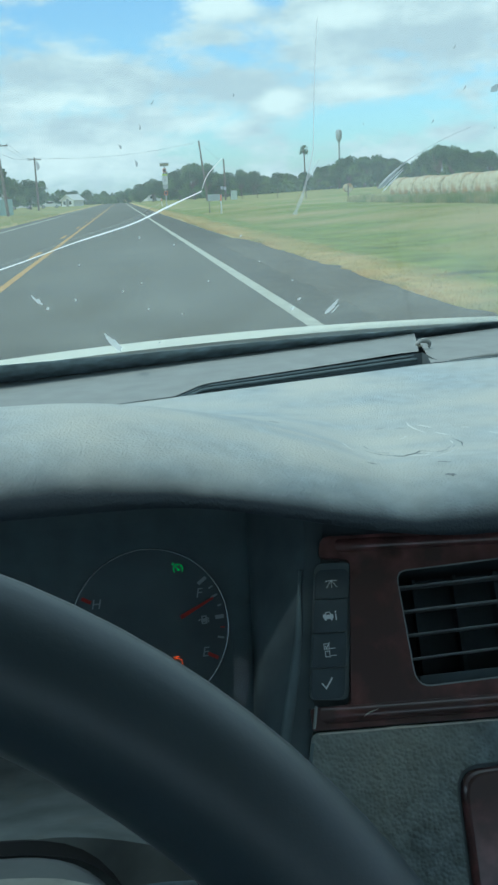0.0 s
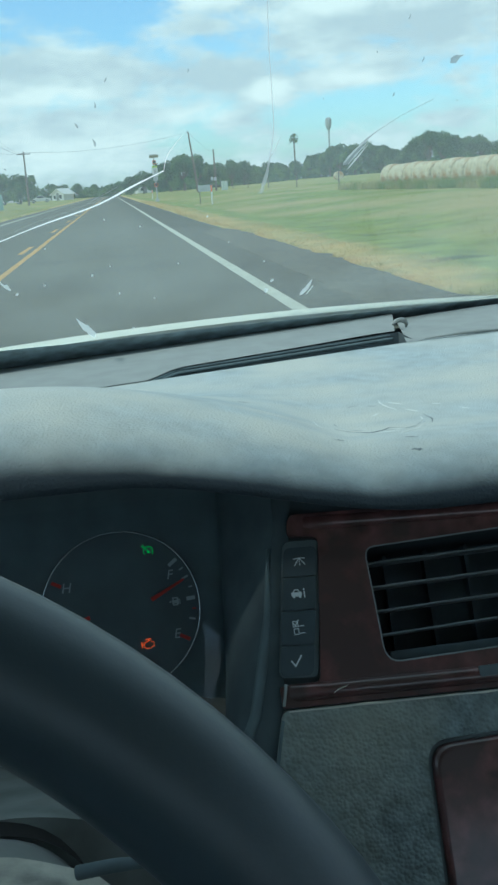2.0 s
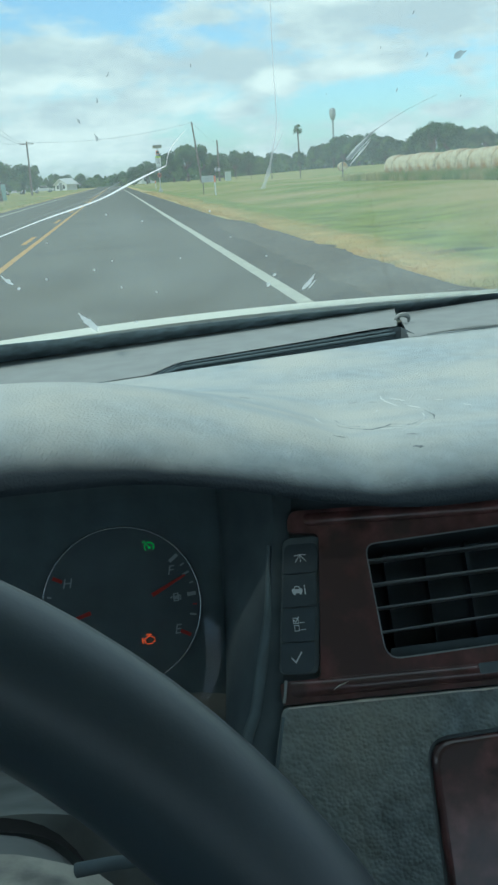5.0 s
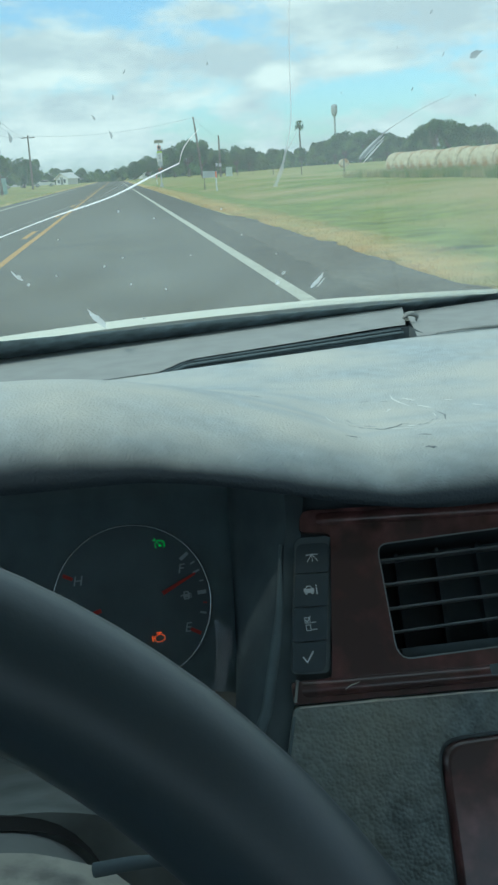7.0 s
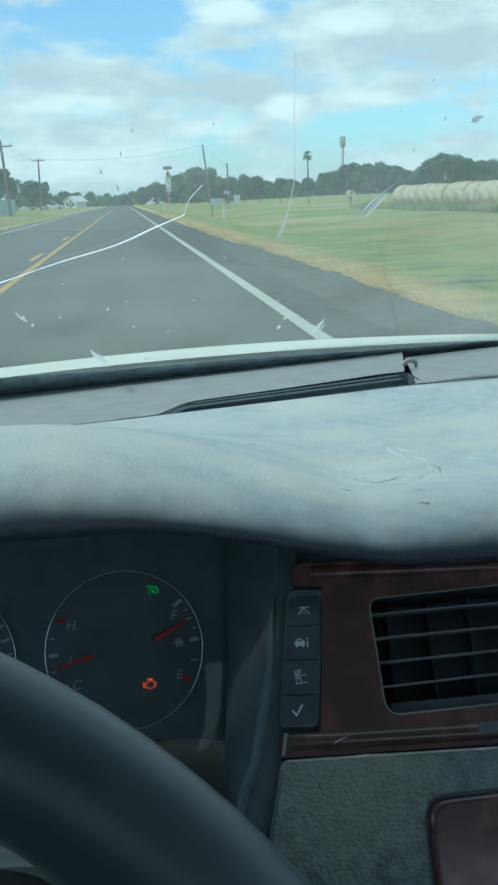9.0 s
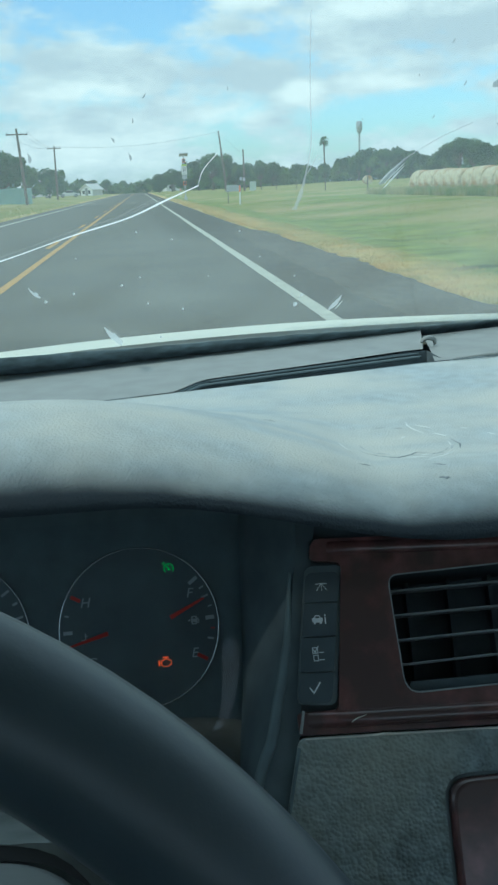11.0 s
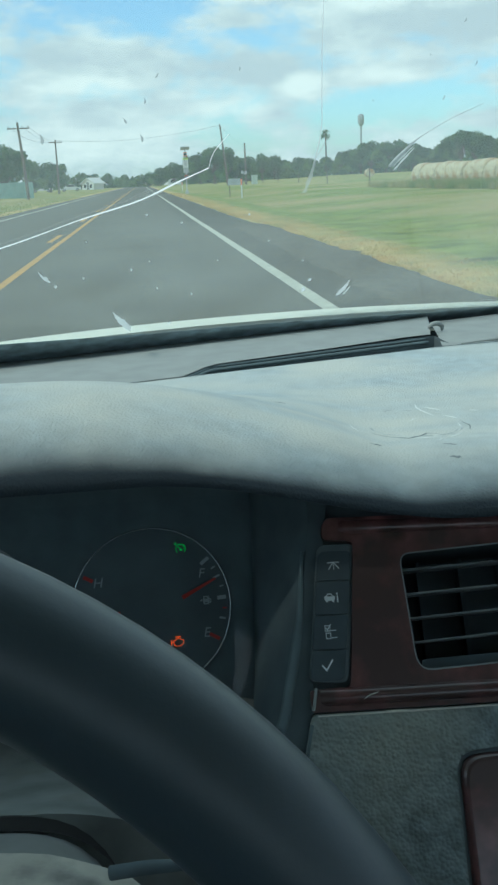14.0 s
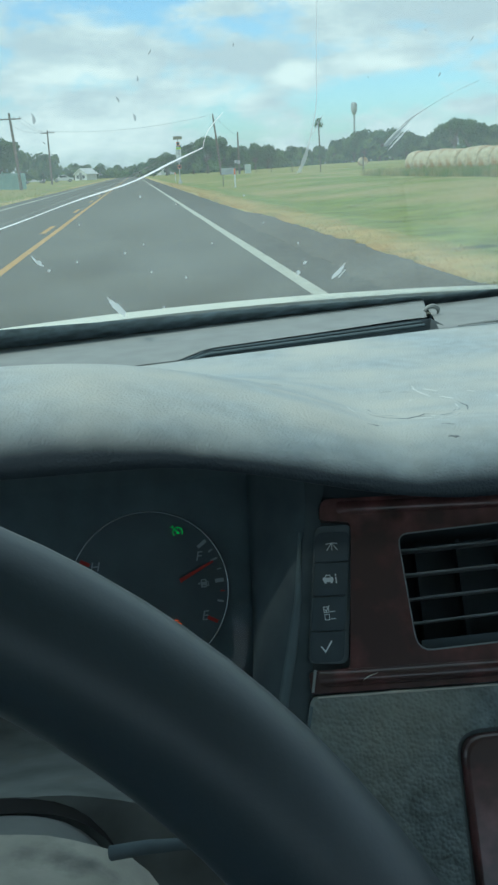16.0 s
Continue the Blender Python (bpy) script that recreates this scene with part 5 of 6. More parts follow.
# rounded edge bead of the side wall
bm = bmesh.new()
tube(bm, [side(0.94, h) + FN * 0.003 for h in lin(0.0, 0.80, 26)], [0.0032 - 0.0022 * smooth01((i - 16) / 9) for i in range(26)], 10)
part("edge_roll", bm, M_CLUSTER, cl, smooth=True)
# visor under the cowl
bm = bmesh.new()
grid(bm, lambda x, v: Vector((x, lip(x)[0] + 0.015 + (0.62 - lip(x)[0] - 0.015) * v, lip(x)[1] - 0.004 - 0.028 * v)), lin(-0.30, 0.17, 20), lin(0, 1, 6))
part("visor", bm, M_DARK, cl, smooth=True)


def ring(bm, cx, cy, r, w, off, n=72):
    a = [[bm.verts.new(gauge(cx + rr * math.cos(2 * math.pi * k / n), cy + rr * math.sin(2 * math.pi * k / n), o)) for k in range(n)] for rr, o in ((r - w, off), (r, off + w), (r + w, off))]
    for r0, r1 in zip(a, a[1:]):
        for k in range(n):
            bm.faces.new((r0[k], r0[(k + 1) % n], r1[(k + 1) % n], r1[k]))


def bar(bm, cx, cy, ang, r0, r1, w0, w1, off):
    d, nrm = Vector((math.cos(ang), math.sin(ang))), Vector((-math.sin(ang), math.cos(ang)))
    q = [Vector((cx, cy)) + d * r0 + nrm * w0, Vector((cx, cy)) + d * r0 - nrm * w0, Vector((cx, cy)) + d * r1 - nrm * w1, Vector((cx, cy)) + d * r1 + nrm * w1]
    f = [bm.verts.new(gauge(p.x, p.y, off)) for p in q]
    b = [bm.verts.new(gauge(p.x, p.y, off - 0.0012)) for p in q]
    bm.faces.new(f)
    for i in range(4):
        bm.faces.new((f[i], f[(i + 1) % 4], b[(i + 1) % 4], b[i]))


def dial(cx, R):
    bm = bmesh.new()
    bm.faces.new([bm.verts.new(gauge(cx + R * math.cos(2 * math.pi * k / 64), R * math.sin(2 * math.pi * k / 64), -0.002)) for k in range(64)])
    d = part("dial", bm, M_FACE, cl)
    bm = bmesh.new()
    ring(bm, cx, 0, R, 0.0003, -0.0015)
    part("ring", bm, M_CHROME, d, "thin bright chrome ring", smooth=True)
    return d


d = dial(0.0, 0.0495)
def tick(deg, r0, r1, w, m, name="mark"):
    bm = bmesh.new()
    bar(bm, 0, 0, radians(deg), r0, r1, w, w, -0.0012)
    part(name, bm, m, d)
for deg, r0, w, m in ((37, 0.0405, 0.0011, M_DIALPRINT), (28.5, 0.0440, 0.0005, M_DIALPRINT), (21, 0.0425, 0.0006, M_DIALPRINT), (12.5, 0.0445, 0.0004, M_DIALPRINT), (3.5, 0.0415, 0.0012, M_DIALPRINT), (-5, 0.0445, 0.0004, M_RED), (-13, 0.0430, 0.0006, M_DIALPRINT), (-29, 0.0400, 0.0011, M_RED),
                      (152, 0.0405, 0.0011, M_RED), (167, 0.0445, 0.0005, M_DIALPRINT), (180, 0.0415, 0.0011, M_DIALPRINT), (193, 0.0445, 0.0005, M_DIALPRINT), (208, 0.0405, 0.0011, M_DIALPRINT)):
    tick(deg, r0, 0.0470, w, m)
for (x0, y0), (x1, y1) in (((0.0195, 0.0045), (0.0410, 0.0150)), ((-0.0195, -0.0020), (-0.0435, -0.0085))):
    v = Vector((x1 - x0, y1 - y0))
    bm = bmesh.new()
    bar(bm, x0, y0, math.atan2(v.y, v.x), 0.0, v.length, 0.0013, 0.0006, 0.002)
    part("needle", bm, M_RED, d, "red needle")
def mark_text(text, x, y, size, m=M_DIALPRINT):
    at = Matrix.Translation(gauge(x, y, -0.0010)) @ pose(0, 0, 0, 90 - 23, 0, 0)
    o = letters(text, size, m, d, at, "letter", 0.22)
    o.scale = (1, 1, 0.1)
mark_text("F", 0.0320, 0.0185, 0.0085)
mark_text("E", 0.0330, -0.0185, 0.0085)
mark_text("H", -0.0330, 0.0175, 0.0085)
mark_text("C", -0.0310, -0.0195, 0.0085)
def strokes(polys, cx, cy, m, name, label, parent=d, off=-0.0008):
    bm = bmesh.new()
    for pl, w in polys:
        pl = [Vector((cx + a * 0.001, cy + b * 0.001)) for a, b in pl]
        for p, q in zip(pl, pl[1:]):
            e = (q - p).normalized() * (w * 0.0005)
            nr = Vector((-e.y, e.x))
            bm.faces.new([bm.verts.new(gauge(c.x, c.y, off)) for c in (p - e + nr, p - e - nr, q + e - nr, q + e + nr)])
    part(name, bm, m, parent, label)
strokes([([(-1.6, -2.0), (-1.6, 2.4), (1.0, 2.4), (1.0, -2.0), (-1.6, -2.0)], 0.8), ([(-1.2, 0.0), (0.8, 0.0)], 2.2), ([(1.4, 1.6), (2.6, 0.8), (2.6, -1.4), (1.6, -1.4)], 0.5), ([(-3.6, 0), (-2.9, 0.5)], 0.8)], 0.0345, 0.0015, M_DIALPRINT, "fuel_icon", "pale fuel pump icon")
strokes([([(0, -1.0), (0, 2.2)], 0.7), ([(-2.4, -1.6), (2.4, -1.6)], 0.5), ([(0, 0.9), (1.2, 0.9)], 0.4)], -0.0335, -0.0035, M_DIALPRINT, "thermometer_icon", "pale thermometer icon")
strokes([([(-2.8, -1.7), (-2.8, 1.0), (-1.6, 1.0), (-0.9, 1.9), (1.4, 1.9), (2.2, 1.0), (3.2, 1.0), (3.2, -1.6), (2.2, -1.6), (1.3, -2.6), (-1.6, -2.6), (-2.4, -1.7), (-2.8, -1.7)], 0.34), ([(-1.6, 3.0), (1.4, 3.0)], 0.6), ([(0, 1.9), (0, 3.0)], 0.5), ([(-4.3, 1.2), (-4.3, -1.9)], 0.6), ([(-4.3, -0.3), (-2.8, -0.3)], 0.5)], 0.0150, -0.0225, M_AMBER, "engine_lamp", "lit amber engine warning lamp")
arc = [(3.0 * math.cos(radians(a)), 3.0 * math.sin(radians(a))) for a in range(-40, 221, 20)]
strokes([(arc, 0.34), ([(0.3, -0.3), (-1.7, 1.7)], 0.4), ([(-2.7, 2.9), (-4.2, 3.3)], 0.35), ([(-2.7, 2.9), (-3.0, 4.3)], 0.35), ([(-0.3, -0.6), (0.5, -0.6)], 0.9), ([(0, 2.9), (0, 2.0)], 0.3), ([(2.9, 0), (2.0, 0)], 0.3), ([(2.0, 2.0), (1.5, 1.5)], 0.3)], 0.0205, 0.0350, M_GREEN, "cruise_lamp", "lit green cruise control lamp")
d2 = dial(-0.118, 0.0505)
for deg in range(-40, 60, 11):
    bm = bmesh.new()
    bar(bm, -0.118, 0, radians(deg), 0.0430 if deg % 2 else 0.0455, 0.0485, 0.0007, 0.0007, -0.0012)
    part("mark", bm, M_DIALPRINT, d2)
# clear lens before the dials
bm = bmesh.new()
grid(bm, lambda a, b: gauge(a, b, 0.012 + 0.010 * ((a - 0.0) / 0.07) ** 2 * 0.4), lin(-0.30, 0.064, 16), lin(-0.066, 0.066, 6))
lens = part("lens", bm, M_LENS, cl, "clear curved plastic lens", smooth=True, face=(0, -1, 0.3))
lens.visible_shadow = False
# added facet, outlined and tilted to give the lens its sky reflection
bm = bmesh.new()
slab(bm, rounded([(0.0492, -0.012), (0.0592, -0.010), (0.0585, -0.030), (0.0540, -0.048), (0.0470, -0.061), (0.0395, -0.064), (0.0455, -0.052), (0.0485, -0.034)], [0.001, 0.002, 0.008, 0.008, 0.006, 0.002, 0.006, 0.008]), [], lambda a, b, o=0.0: gauge(a, b, 0.010 + 0.47 * (a - 0.039) - 0.16 * b + o), 0.0, -0.001)
edge = part("glint_facet", bm, M_GLINT_FACET, cl, "added glass facet shaped like the sky's reflection in the lens")
edge.visible_shadow = False

# ---- the car: steering wheel ----
WHC, WTILT, WYAW, WR, Wr = Vector((-0.0711, 0.1290, 0.9217)), radians(24.55), radians(6.33), 0.2139, 0.0183
WX = Vector((math.cos(WYAW), math.sin(WYAW), 0))
WU = Vector((-math.sin(WYAW) * math.sin(WTILT), math.cos(WYAW) * math.sin(WTILT), math.cos(WTILT)))
WA = WX.cross(WU)          # axis, towards the seat or away
if WA.y > 0:
    WA = -WA
sw = thing("steering_wheel", "thick black leather steering wheel rim, worn and slightly shiny", "steering wheel")
bm = bmesh.new()
n, m = 120, 22
rg = []
for i in range(n):
    a = 2 * math.pi * i / n
    c = WHC + (WX * math.cos(a) + WU * math.sin(a)) * WR
    e = WX * math.cos(a) + WU * math.sin(a)
    rg.append([bm.verts.new(c + (e * math.cos(2 * math.pi * k / m) + WA * math.sin(2 * math.pi * k / m)) * Wr) for k in range(m)])
for i in range(n):
    for k in range(m):
        bm.faces.new((rg[i][k], rg[i][(k + 1) % m], rg[(i + 1) % n][(k + 1) % m], rg[(i + 1) % n][k]))
part("rim", bm, M_WHEEL, sw, smooth=True)
def wput(a, b, off=0.0):
    return WHC + WX * a + WU * b + WA * off
bm = bmesh.new()
slab(bm, rounded([(-0.085, -0.15), (0.085, -0.15), (0.10, -0.05), (-0.10, -0.05)], 0.03, 6), [], wput, -0.005, -0.05)
part("hub", bm, M_WORN, sw, "worn peeling grey hub cover", bevel=0.012, seg=4)
for sx in (-1, 1):
    bm = bmesh.new()
    slab(bm, [(sx * 0.08, -0.12), (sx * 0.205, -0.10), (sx * 0.215, -0.06), (sx * 0.08, -0.07)], [], wput, -0.008, -0.025)
    part("spoke", bm, M_WHEEL, sw, bevel=0.006, seg=3)
colm = thing("steering_column", "dusty worn grey plastic steering column shroud behind the wheel", "steering column")
bm = bmesh.new()
def shroud(x, v):
    """rounded collar of the shroud, v along the column from the dashboard to the cover."""
    k = abs((x + 0.075) / 0.128)
    return Vector((x, 0.366 - 0.038 * v, 0.9298 + 0.0147 * v - 0.030 * (x + 0.02) * (x > -0.02) - 0.070 * k ** 9))
def gap(x, v):
    """surface coloured black for the shade in the slot between the trim and the collar."""
    k = abs((x + 0.075) / 0.133)
    return Vector((x, 0.3715 - 0.005 * v, 0.9342 - 0.004 * v - 0.030 * (x + 0.02) * (x > -0.02) - 0.070 * k ** 9))
def cover(x, v):
    """worn cover between the collar and the wheel, a little wider and proud of the collar."""
    k = abs((x + 0.075) / 0.148)
    e = 0.006 * smooth01((x - 0.015) / 0.03)
    return Vector((x, 0.331 - e - 0.091 * v, 0.9463 + 0.013 * v - 0.12 * max(0.0, x) - 0.070 * k ** 15))
for nm, fn, half, m, lb in (("gap", gap, 0.133, M_RUBBER, "black strip for the shade in the slot round the column"), ("collar", shroud, 0.128, M_COLUMN, "dark grey collar of the column"), ("upper_shroud", cover, 0.148, M_WORN, "worn pale upper shroud with dark scuffs")):
    bm = bmesh.new()
    g = grid(bm, fn, [-0.075 + half * math.sin(math.pi / 2 * u) for u in lin(-1, 1, 41)], lin(0, 1, 8))
    f = [bm.verts.new(r[0].co + Vector((0, 0.006, -0.012))) for r in g]
    for i in range(len(g) - 1):
        bm.faces.new((g[i][0], g[i + 1][0], f[i + 1], f[i]))
    part(nm, bm, m, colm, lb, smooth=True)
bm = bmesh.new()
tube(bm, [(0.045, 0.309, 0.9495), (0.058, 0.306, 0.9525), (0.070, 0.303, 0.9545), (0.080, 0.300, 0.9557), (0.0815, 0.2996, 0.9559)], [0.0026, 0.0025, 0.0021, 0.0016, 0.0008], 12)
part("stalk", bm, M_SIDE, colm, "slim dark control stalk", smooth=True)
bm = bmesh.new()
slab(bm, rounded([(-0.10, -0.10), (0.10, -0.10), (0.10, -0.02), (-0.10, -0.02)], 0.03, 6), [], lambda a, b, o=0.0: Vector((-0.075 + a, 0.24 - o, 0.945 + b)), 0.0, -0.115)
part("lower_shroud", bm, M_COLUMN, colm, bevel=0.01, seg=3)
# trim between the gauges and the column
bm = bmesh.new()
grid(bm, lambda x, v: Vector((x, 0.371 + 0.197 * v, 0.9325 - 0.0600 * v - 0.010 * math.sin(math.pi * v) - (0.030 * smooth01((x - 0.01) / 0.12) + 0.08 * smooth01((x - 0.085) / 0.05)) * (1 - v))), lin(-0.26, 0.142, 40), lin(0, 1, 12))
part("cluster_trim", bm, M_TRIM, cl, "grey trim below the gauges", smooth=True)
bm = bmesh.new()
grid(bm, lambda x, v: Vector((x, 0.3712 - 0.030 * v, 0.9325 - 0.030 * smooth01((x - 0.01) / 0.12) - 0.16 * v)), lin(-0.26, 0.098, 40), lin(0, 1, 8))
part("knee_panel", bm, M_TRIM, cl, "dusty grey panel behind the column", smooth=True)

# ---- the car: windscreen, hood, cabin shell ----
ws = thing("windscreen", "dirty cracked car windscreen with a black lower border", "windscreen")
bm = bmesh.new()
grid(bm, lambda x, v: wsh(x, foot(x) + 0.16 - v * 0.95), lin(-0.62, 0.84, 10), lin(0, 1, 8))
pane = part("pane", bm, M_GLASS, ws, face=WN)
pane.visible_shadow = False
# black border with a ragged upper edge
bm = bmesh.new()
def frit_top(x):
    base = 0.930 + 0.285 * x - 0.10 * x * x + 0.018 * (max(0.0, x - 0.1) / 0.33) ** 1.5
    w = 0.003 * noise.noise(Vector((x * 7, 1.0, 0))) + 0.0022 * noise.noise(Vector((x * 60, 2.0, 0))) * smooth01((x - 0.02) / 0.06)
    return base + w
def fr(x, v):
    y = frit_top(x) + (foot(x) + 0.05 - frit_top(x)) * v
    return wsh(x, y, 0.0006)
grid(bm, fr, lin(-0.60, 0.82, 420), [0, 0.3, 1.0])
part("border", bm, M_FRIT, ws, "black printed border with a ragged edge")
# fine dots above the border's edge
bm = bmesh.new()
for row in range(7):
    for i in range(150):
        x = 0.150 + 0.0024 * (i + 0.5 * row)
        y = frit_top(x) - 0.003 - 0.0034 * row
        e = (0.00095 - 0.00008 * row) * smooth01((x - 0.150) / 0.12)
        if e > 0.0002:
            bm.faces.new([bm.verts.new(wsh(x + e * math.cos(a), y + 1.6 * e * math.sin(a), 0.0006)) for a in lin(0, 5.236, 6)])
part("border_dots", bm, M_FRIT, ws, "rows of fine printed dots")
# crack
def on_glass(pts, radii, name, material, label, off=0.0015, n=6):
    bm = bmesh.new()
    q = [wsh(x, y, off) for x, y in pts]
    left, right = [], []
    for i, p in enumerate(q):
        r = radii[i] if isinstance(radii, (list, tuple)) else radii
        d = (q[min(i + 1, len(q) - 1)] - q[max(i - 1, 0)]).normalized().cross(WN) * r
        left.append(bm.verts.new(p + d)); right.append(bm.verts.new(p - d))
    for i in range(len(q) - 1):
        bm.faces.new((left[i], left[i + 1], right[i + 1], right[i]))
    return part(name, bm, material, ws, label, face=WN)
def curve(p, n=26):
    out = []
    for i in range(n):
        t = i / (n - 1) * (len(p) - 1)
        k = min(int(t), len(p) - 2)
        f = t - k
        p0, p1, p2, p3 = Vector(p[max(k - 1, 0)]), Vector(p[k]), Vector(p[k + 1]), Vector(p[min(k + 2, len(p) - 1)])
        out.append(tuple(0.5 * ((2 * p1) + (p2 - p0) * f + (2 * p0 - 5 * p1 + 4 * p2 - p3) * f * f + (3 * p1 - p0 - 3 * p2 + p3) * f ** 3)))
    return out
on_glass(curve([(-0.10, 0.752), (-0.055, 0.735), (-0.012, 0.721), (0.03, 0.705), (0.07, 0.693), (0.097, 0.677), (0.117, 0.666)]), [0.00080 + 0.00015 * math.sin(i) + 0.0004 * math.exp(-((i - 18) / 4.0) ** 2) for i in range(26)], "crack", M_CRACK, "long bright crack in the glass")
on_glass(curve([(0.117, 0.666), (0.1195, 0.648), (0.128, 0.631)], 10), [0.00010 + 0.00015 * math.sin(math.pi * (i / 9) ** 1.5) for i in range(10)], "crack", M_CRACK, "fine curved end of the crack")
# the crack's faint reflection, drawn in as a thin pale ribbon
on_glass(curve([(0.0639, 0.6888), (0.0772, 0.6805), (0.0899, 0.6722)], 10), [0.0001 + 0.00025 * math.sin(math.pi * i / 9) for i in range(10)], "crack", M_STREAK, "faint reflection of the crack, drawn as a line")
on_glass(curve([(0.1890, 0.676), (0.1913, 0.665), (0.1932, 0.652)], 8), [0.0006, 0.0006, 0.0005, 0.0004, 0.0003, 0.0003, 0.0002, 0.0002], "streak", M_STREAK, "short side branch of the streak")
# dried streaks and insect marks
on_glass(curve([(0.1675, 0.519), (0.174, 0.563), (0.1816, 0.608), (0.1873, 0.645), (0.1892, 0.694), (0.1878, 0.721)], 24), [0.0003 + 0.0004 * (i / 23) + 0.0011 * smooth01((i - 15) / 6) * (0.8 + 0.4 * math.sin(i * 1.7)) for i in range(24)], "streak", M_STREAK, "thin dried streak on the glass")
on_glass(curve([(0.2465, 0.705), (0.250, 0.692), (0.256, 0.676), (0.262, 0.668)], 12), [0.0012, 0.0024, 0.0028, 0.0026, 0.0022, 0.0019, 0.0016, 0.0012, 0.0009, 0.0006, 0.0004, 0.0003], "splatter", M_DIRT, "long pale insect splatter")
for k, (dx, dy) in enumerate(((0.0012, 0.002), (-0.0024, -0.001), (0.0022, 0.008))):
    q = curve([(0.2475 + dx, 0.702 + dy), (0.251 + dx, 0.690 + dy), (0.256 + dx * 0.8, 0.678 + dy * 0.6)], 10)
    on_glass(q, [(0.0002 + 0.0009 * math.sin(math.pi * i / 9)) * (0.8 + 0.5 * noise.noise(Vector((i * 0.8, k, 0)))) for i in range(10)], "splatter", M_SPLAT, "long pale insect splatter", 0.0022)
on_glass(curve([(0.262, 0.668), (0.275, 0.655), (0.292, 0.644)], 10), 0.0003, "splatter", M_DIRT, "long pale insect splatter")
for pts, w in (([(0.040, 0.880), (0.043, 0.893), (0.047, 0.908), (0.053, 0.935)], 0.0036), ([(0.258, 0.902), (0.256, 0.918), (0.252, 0.936)], 0.0034), ([(-0.010, 0.775), (-0.008, 0.786), (-0.004, 0.797)], 0.0016)):
    q = curve(pts, 14)
    on_glass(q, [w * (0.15 + math.sin(math.pi * (i / 13) ** 1.6) ** 1.0) * (0.75 + 0.4 * noise.noise(Vector((i * 0.9, w * 900, 0)))) for i in range(14)], "splatter", M_SPLAT, "pale insect splatter")
    on_glass([(x + w * 1.3, y + w * 2) for x, y in q[4:11]], [w * 0.2] * 7, "splatter", M_SPLAT, "pale insect splatter")
rs = random.Random(2)
def blot(x, y, r, m, flat=1.5, off=0.0012):
    bm = bmesh.new()
    k = 11
    a0 = rs.random() * 6
    rad = [r * rs.uniform(0.55, 1.1) for _ in range(k)]
    lo = [bm.verts.new(wsh(x + rad[i] * math.cos(a0 + 6.283 * i / k), y + flat * rad[i] * math.sin(a0 + 6.283 * i / k), off)) for i in range(k)]
    c = bm.verts.new(wsh(x, y, off + 0.0006))
    for i in range(k):
        bm.faces.new((lo[i], lo[(i + 1) % k], c))
    part("insect_mark", bm, m, ws)
blot(0.294, 0.606, 0.0044, M_DIRT, 1.0)
for x, y, r in ((0.262, 0.630, 0.0008), (0.272, 0.600, 0.0008), (0.252, 0.560, 0.0006), (0.075, 0.62, 0.0013), (0.018, 0.605, 0.0016), (0.066, 0.60, 0.0010), (0.078, 0.585, 0.0008), (0.085, 0.565, 0.0008), (0.02, 0.63, 0.0007), (0.215, 0.62, 0.0005), (0.24, 0.585, 0.0005), (0.31, 0.65, 0.0006), (0.13, 0.57, 0.0006)):
    a = rs.uniform(0.6, 2.6)
    q = curve([(x + k * r * 1.7 * math.cos(a + 0.25 * k), y + k * r * 3.4 * math.sin(a + 0.25 * k)) for k in (-1, -0.3, 0.3, 1)], 9)
    on_glass(q, [r * (0.12 + 0.5 * math.sin(math.pi * (i / 8) ** 1.5) * rs.uniform(0.6, 1.2)) for i in range(9)], "insect_mark", M_DIRT, "small dried insect mark")
for x, y, r in ((-0.006, 0.789, 0.0021), (-0.001, 0.806, 0.0015), (0.022, 0.800, 0.0013), (0.060, 0.800, 0.0012), (0.075, 0.790, 0.0009), (0.047, 0.905, 0.0034), (0.052, 0.925, 0.0030), (0.215, 0.905, 0.0028), (0.218, 0.885, 0.0018), (0.080, 0.845, 0.0011), (0.09, 0.93, 0.0016), (0.11, 0.87, 0.0011), (0.03, 0.74, 0.0007), (0.075, 0.715, 0.0008), (0.10, 0.735, 0.0007), (0.15, 0.74, 0.0008), (0.17, 0.79, 0.0008), (0.13, 0.81, 0.0008), (0.205, 0.84, 0.0009)):
    blot(x, y, r, M_SPLAT, 2.2)

hood = thing("car_hood", "white painted car hood seen past the windscreen's lower edge", "car hood")
bm = bmesh.new()
def hd(x, y):
    c = (x - 0.36) / 0.80
    return Vector((x, y, 0.9965 - 0.051 * c * c - 0.150 * (y - 1.4) - 0.12 * (y - 1.4) ** 2))
grid(bm, hd, lin(-0.66, 0.90, 40), lin(1.10, 2.35, 26))
part("panel", bm, M_PAINT, hood, smooth=True)
bm = bmesh.new()
grid(bm, lambda x, v: Vector((x, 1.06 + 0.06 * v, 0.955 + 0.02 * v)), lin(-0.64, 0.88, 12), [0, 1])
part("cowl", bm, M_DARK, hood)

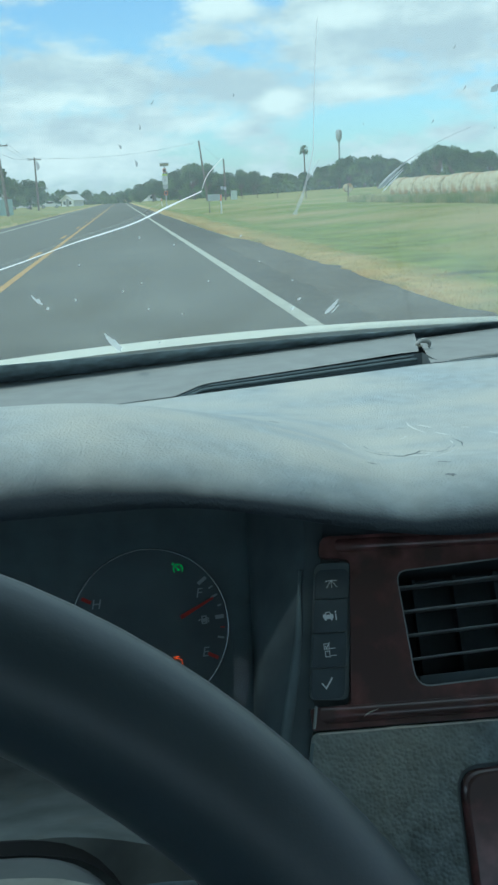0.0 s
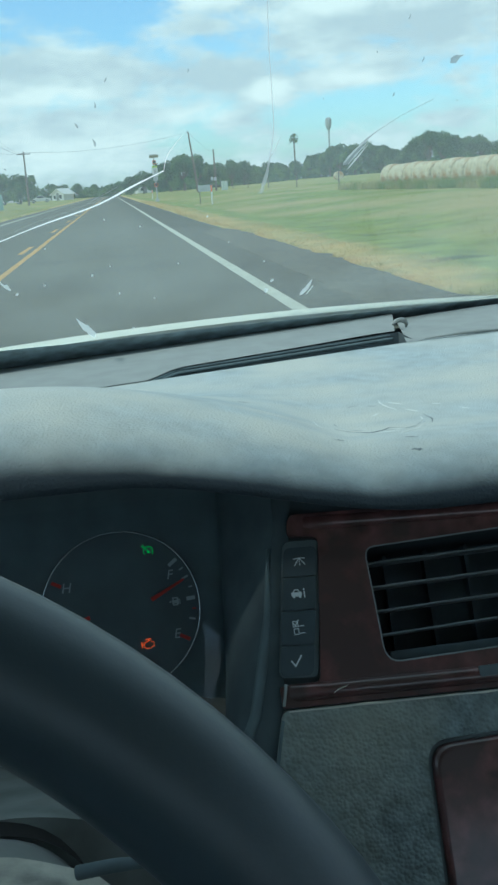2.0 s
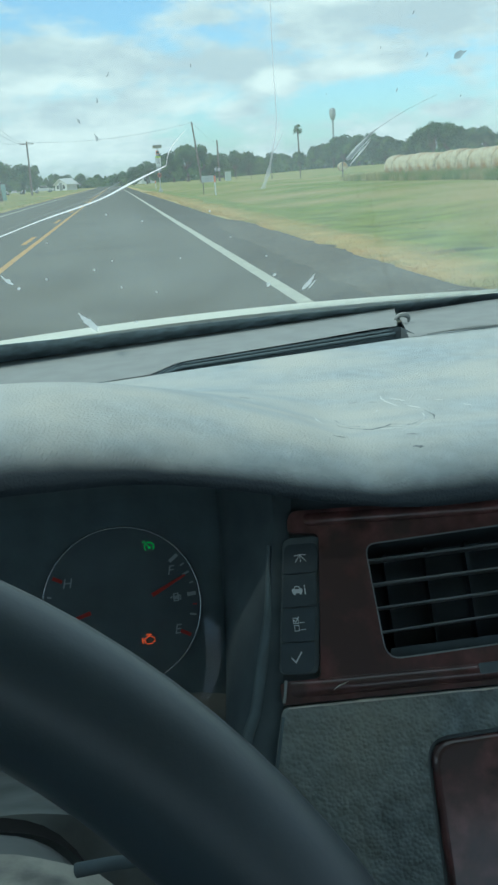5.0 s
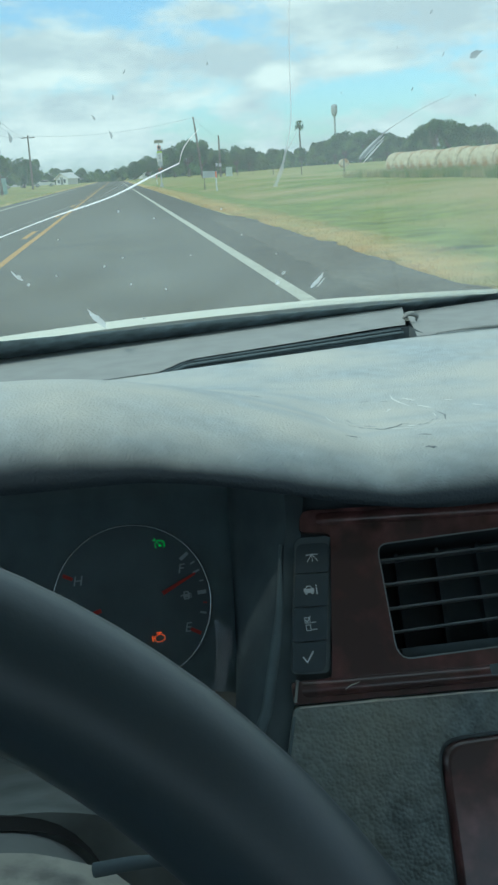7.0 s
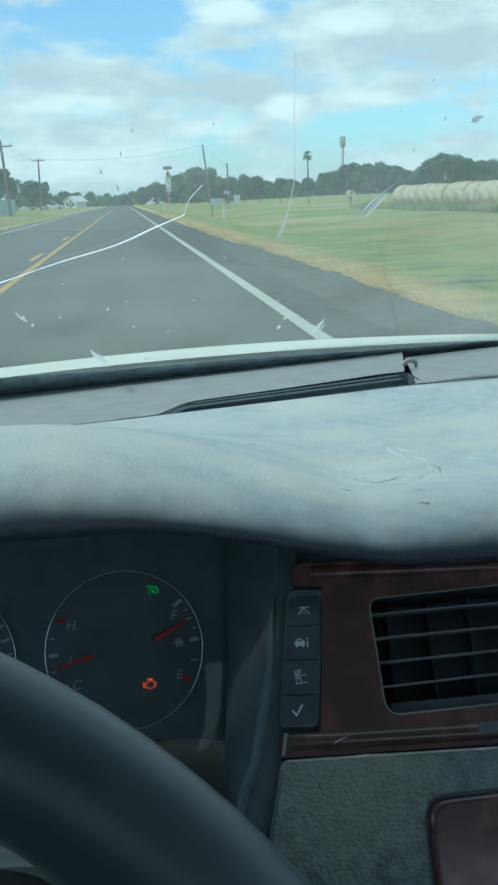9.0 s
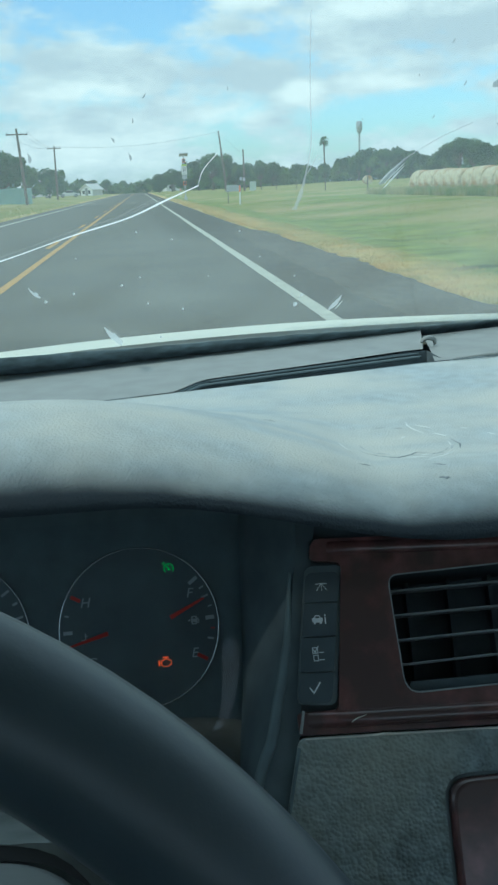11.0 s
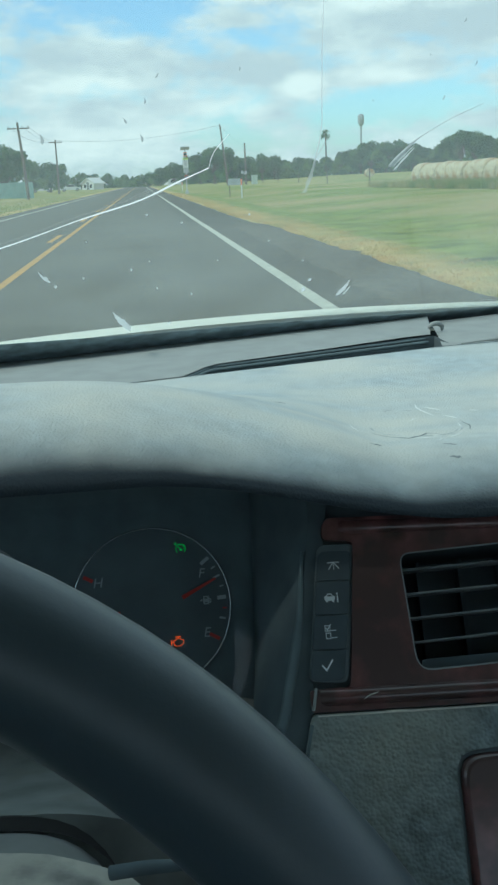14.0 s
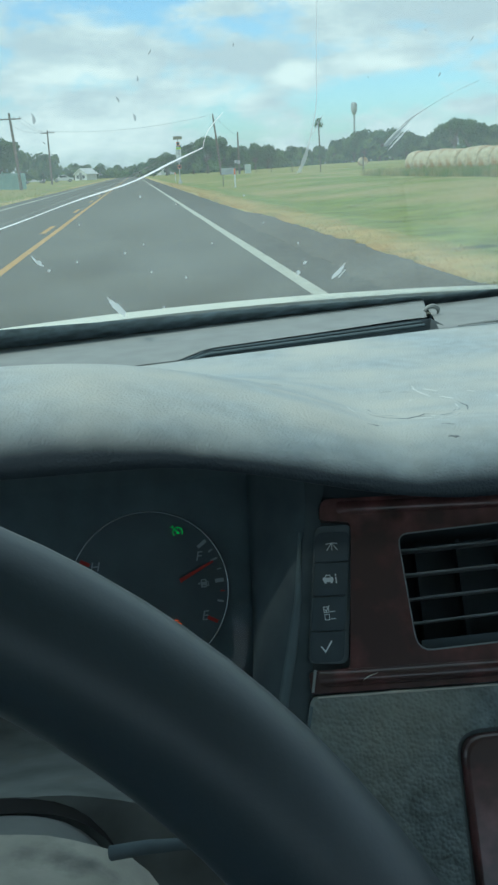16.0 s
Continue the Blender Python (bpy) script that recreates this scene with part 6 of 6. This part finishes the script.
# plain front body that carries the hood, and the wheels the car stands on
front = thing("car", "plain white front end of the car under its hood", "car")
for sx in (-0.66, 0.90):
    bm = bmesh.new()
    grid(bm, lambda y, v: hd(sx, y) * (1 - v) + Vector((sx, y, 0.30)) * v, lin(1.0, 2.35, 14), lin(0, 1, 4))
    part("fender", bm, M_PAINT, front)
bm = bmesh.new()
grid(bm, lambda x, v: hd(x, 2.35) * (1 - v) + Vector((x, 2.42, 0.30)) * v, lin(-0.66, 0.90, 14), lin(0, 1, 4))
part("nose", bm, M_PAINT, front)
def wheel(x, y):
    bm = bmesh.new()
    bmesh.ops.create_cone(bm, cap_ends=True, segments=28, radius1=0.31, radius2=0.31, depth=0.19, matrix=pose(x, y, 0.31 + rise(x, y), 0, 90, 0))
    w = part("wheel", bm, M_RUBBER, front, bevel=0.03)
    bm = bmesh.new()
    bmesh.ops.create_cone(bm, cap_ends=True, segments=24, radius1=0.20, radius2=0.20, depth=0.20, matrix=pose(x, y, 0.31 + rise(x, y), 0, 90, 0))
    part("rim", bm, M_STEEL, w, bevel=0.01)
for x in (-0.56, 0.80):
    for y in (1.85, -0.95):
        wheel(x, y)

# unseen cabin, added to close the view; its openings and tones shape the light
cab = thing("car_cabin", "unseen plain closed car cabin with grey headliner and window openings", "car cabin")
def shell(name, c, s, m=M_LINER):
    bm = bmesh.new(); box(bm, c, s); part(name, bm, m, cab, bevel=0.01)
# front edge placed to keep the sun off the side wall by the gauges
shell("roof", (0.12, -0.531, 1.52), (1.5, 1.788, 0.04))
for sx in (-0.64, 0.88):
    shell("door_panel", (sx, -0.2, 0.62), (0.05, 2.5, 0.80))
    shell("roof_rail", (sx, -0.5, 1.46), (0.06, 1.7, 0.1))
    shell("rear_pillar", (sx, -1.32, 1.25), (0.06, 0.12, 0.5))
    bm = bmesh.new()
    tube(bm, [(sx, 1.12, 1.0), (sx, 0.75, 1.22), (sx, 0.34, 1.44)], 0.045, 8)
    part("front_pillar", bm, M_LINER, cab, smooth=True)
shell("rear_wall", (0.12, -1.42, 0.63), (1.5, 0.06, 0.80))
shell("floor_pan", (0.12, -0.2, 0.24), (1.5, 2.5, 0.05), M_COLUMN)
shell("firewall", (0.12, 0.95, 0.6), (1.5, 0.05, 0.75), M_DARK)
shell("seat_back", (-0.05, -0.45, 0.75), (0.5, 0.14, 0.7), M_COLUMN)
# unseen panes, added to trim the daylight that enters from the sides
for sx in (-0.64, 0.88):
    bm = bmesh.new()
    grid(bm, lambda y, z: Vector((sx, y, z)), lin(-1.3, 0.75, 6), [1.0, 1.2, 1.42])
    part("side_window", bm, M_TINTED, cab, "unseen side window pane, lightly tinted to trim the light")
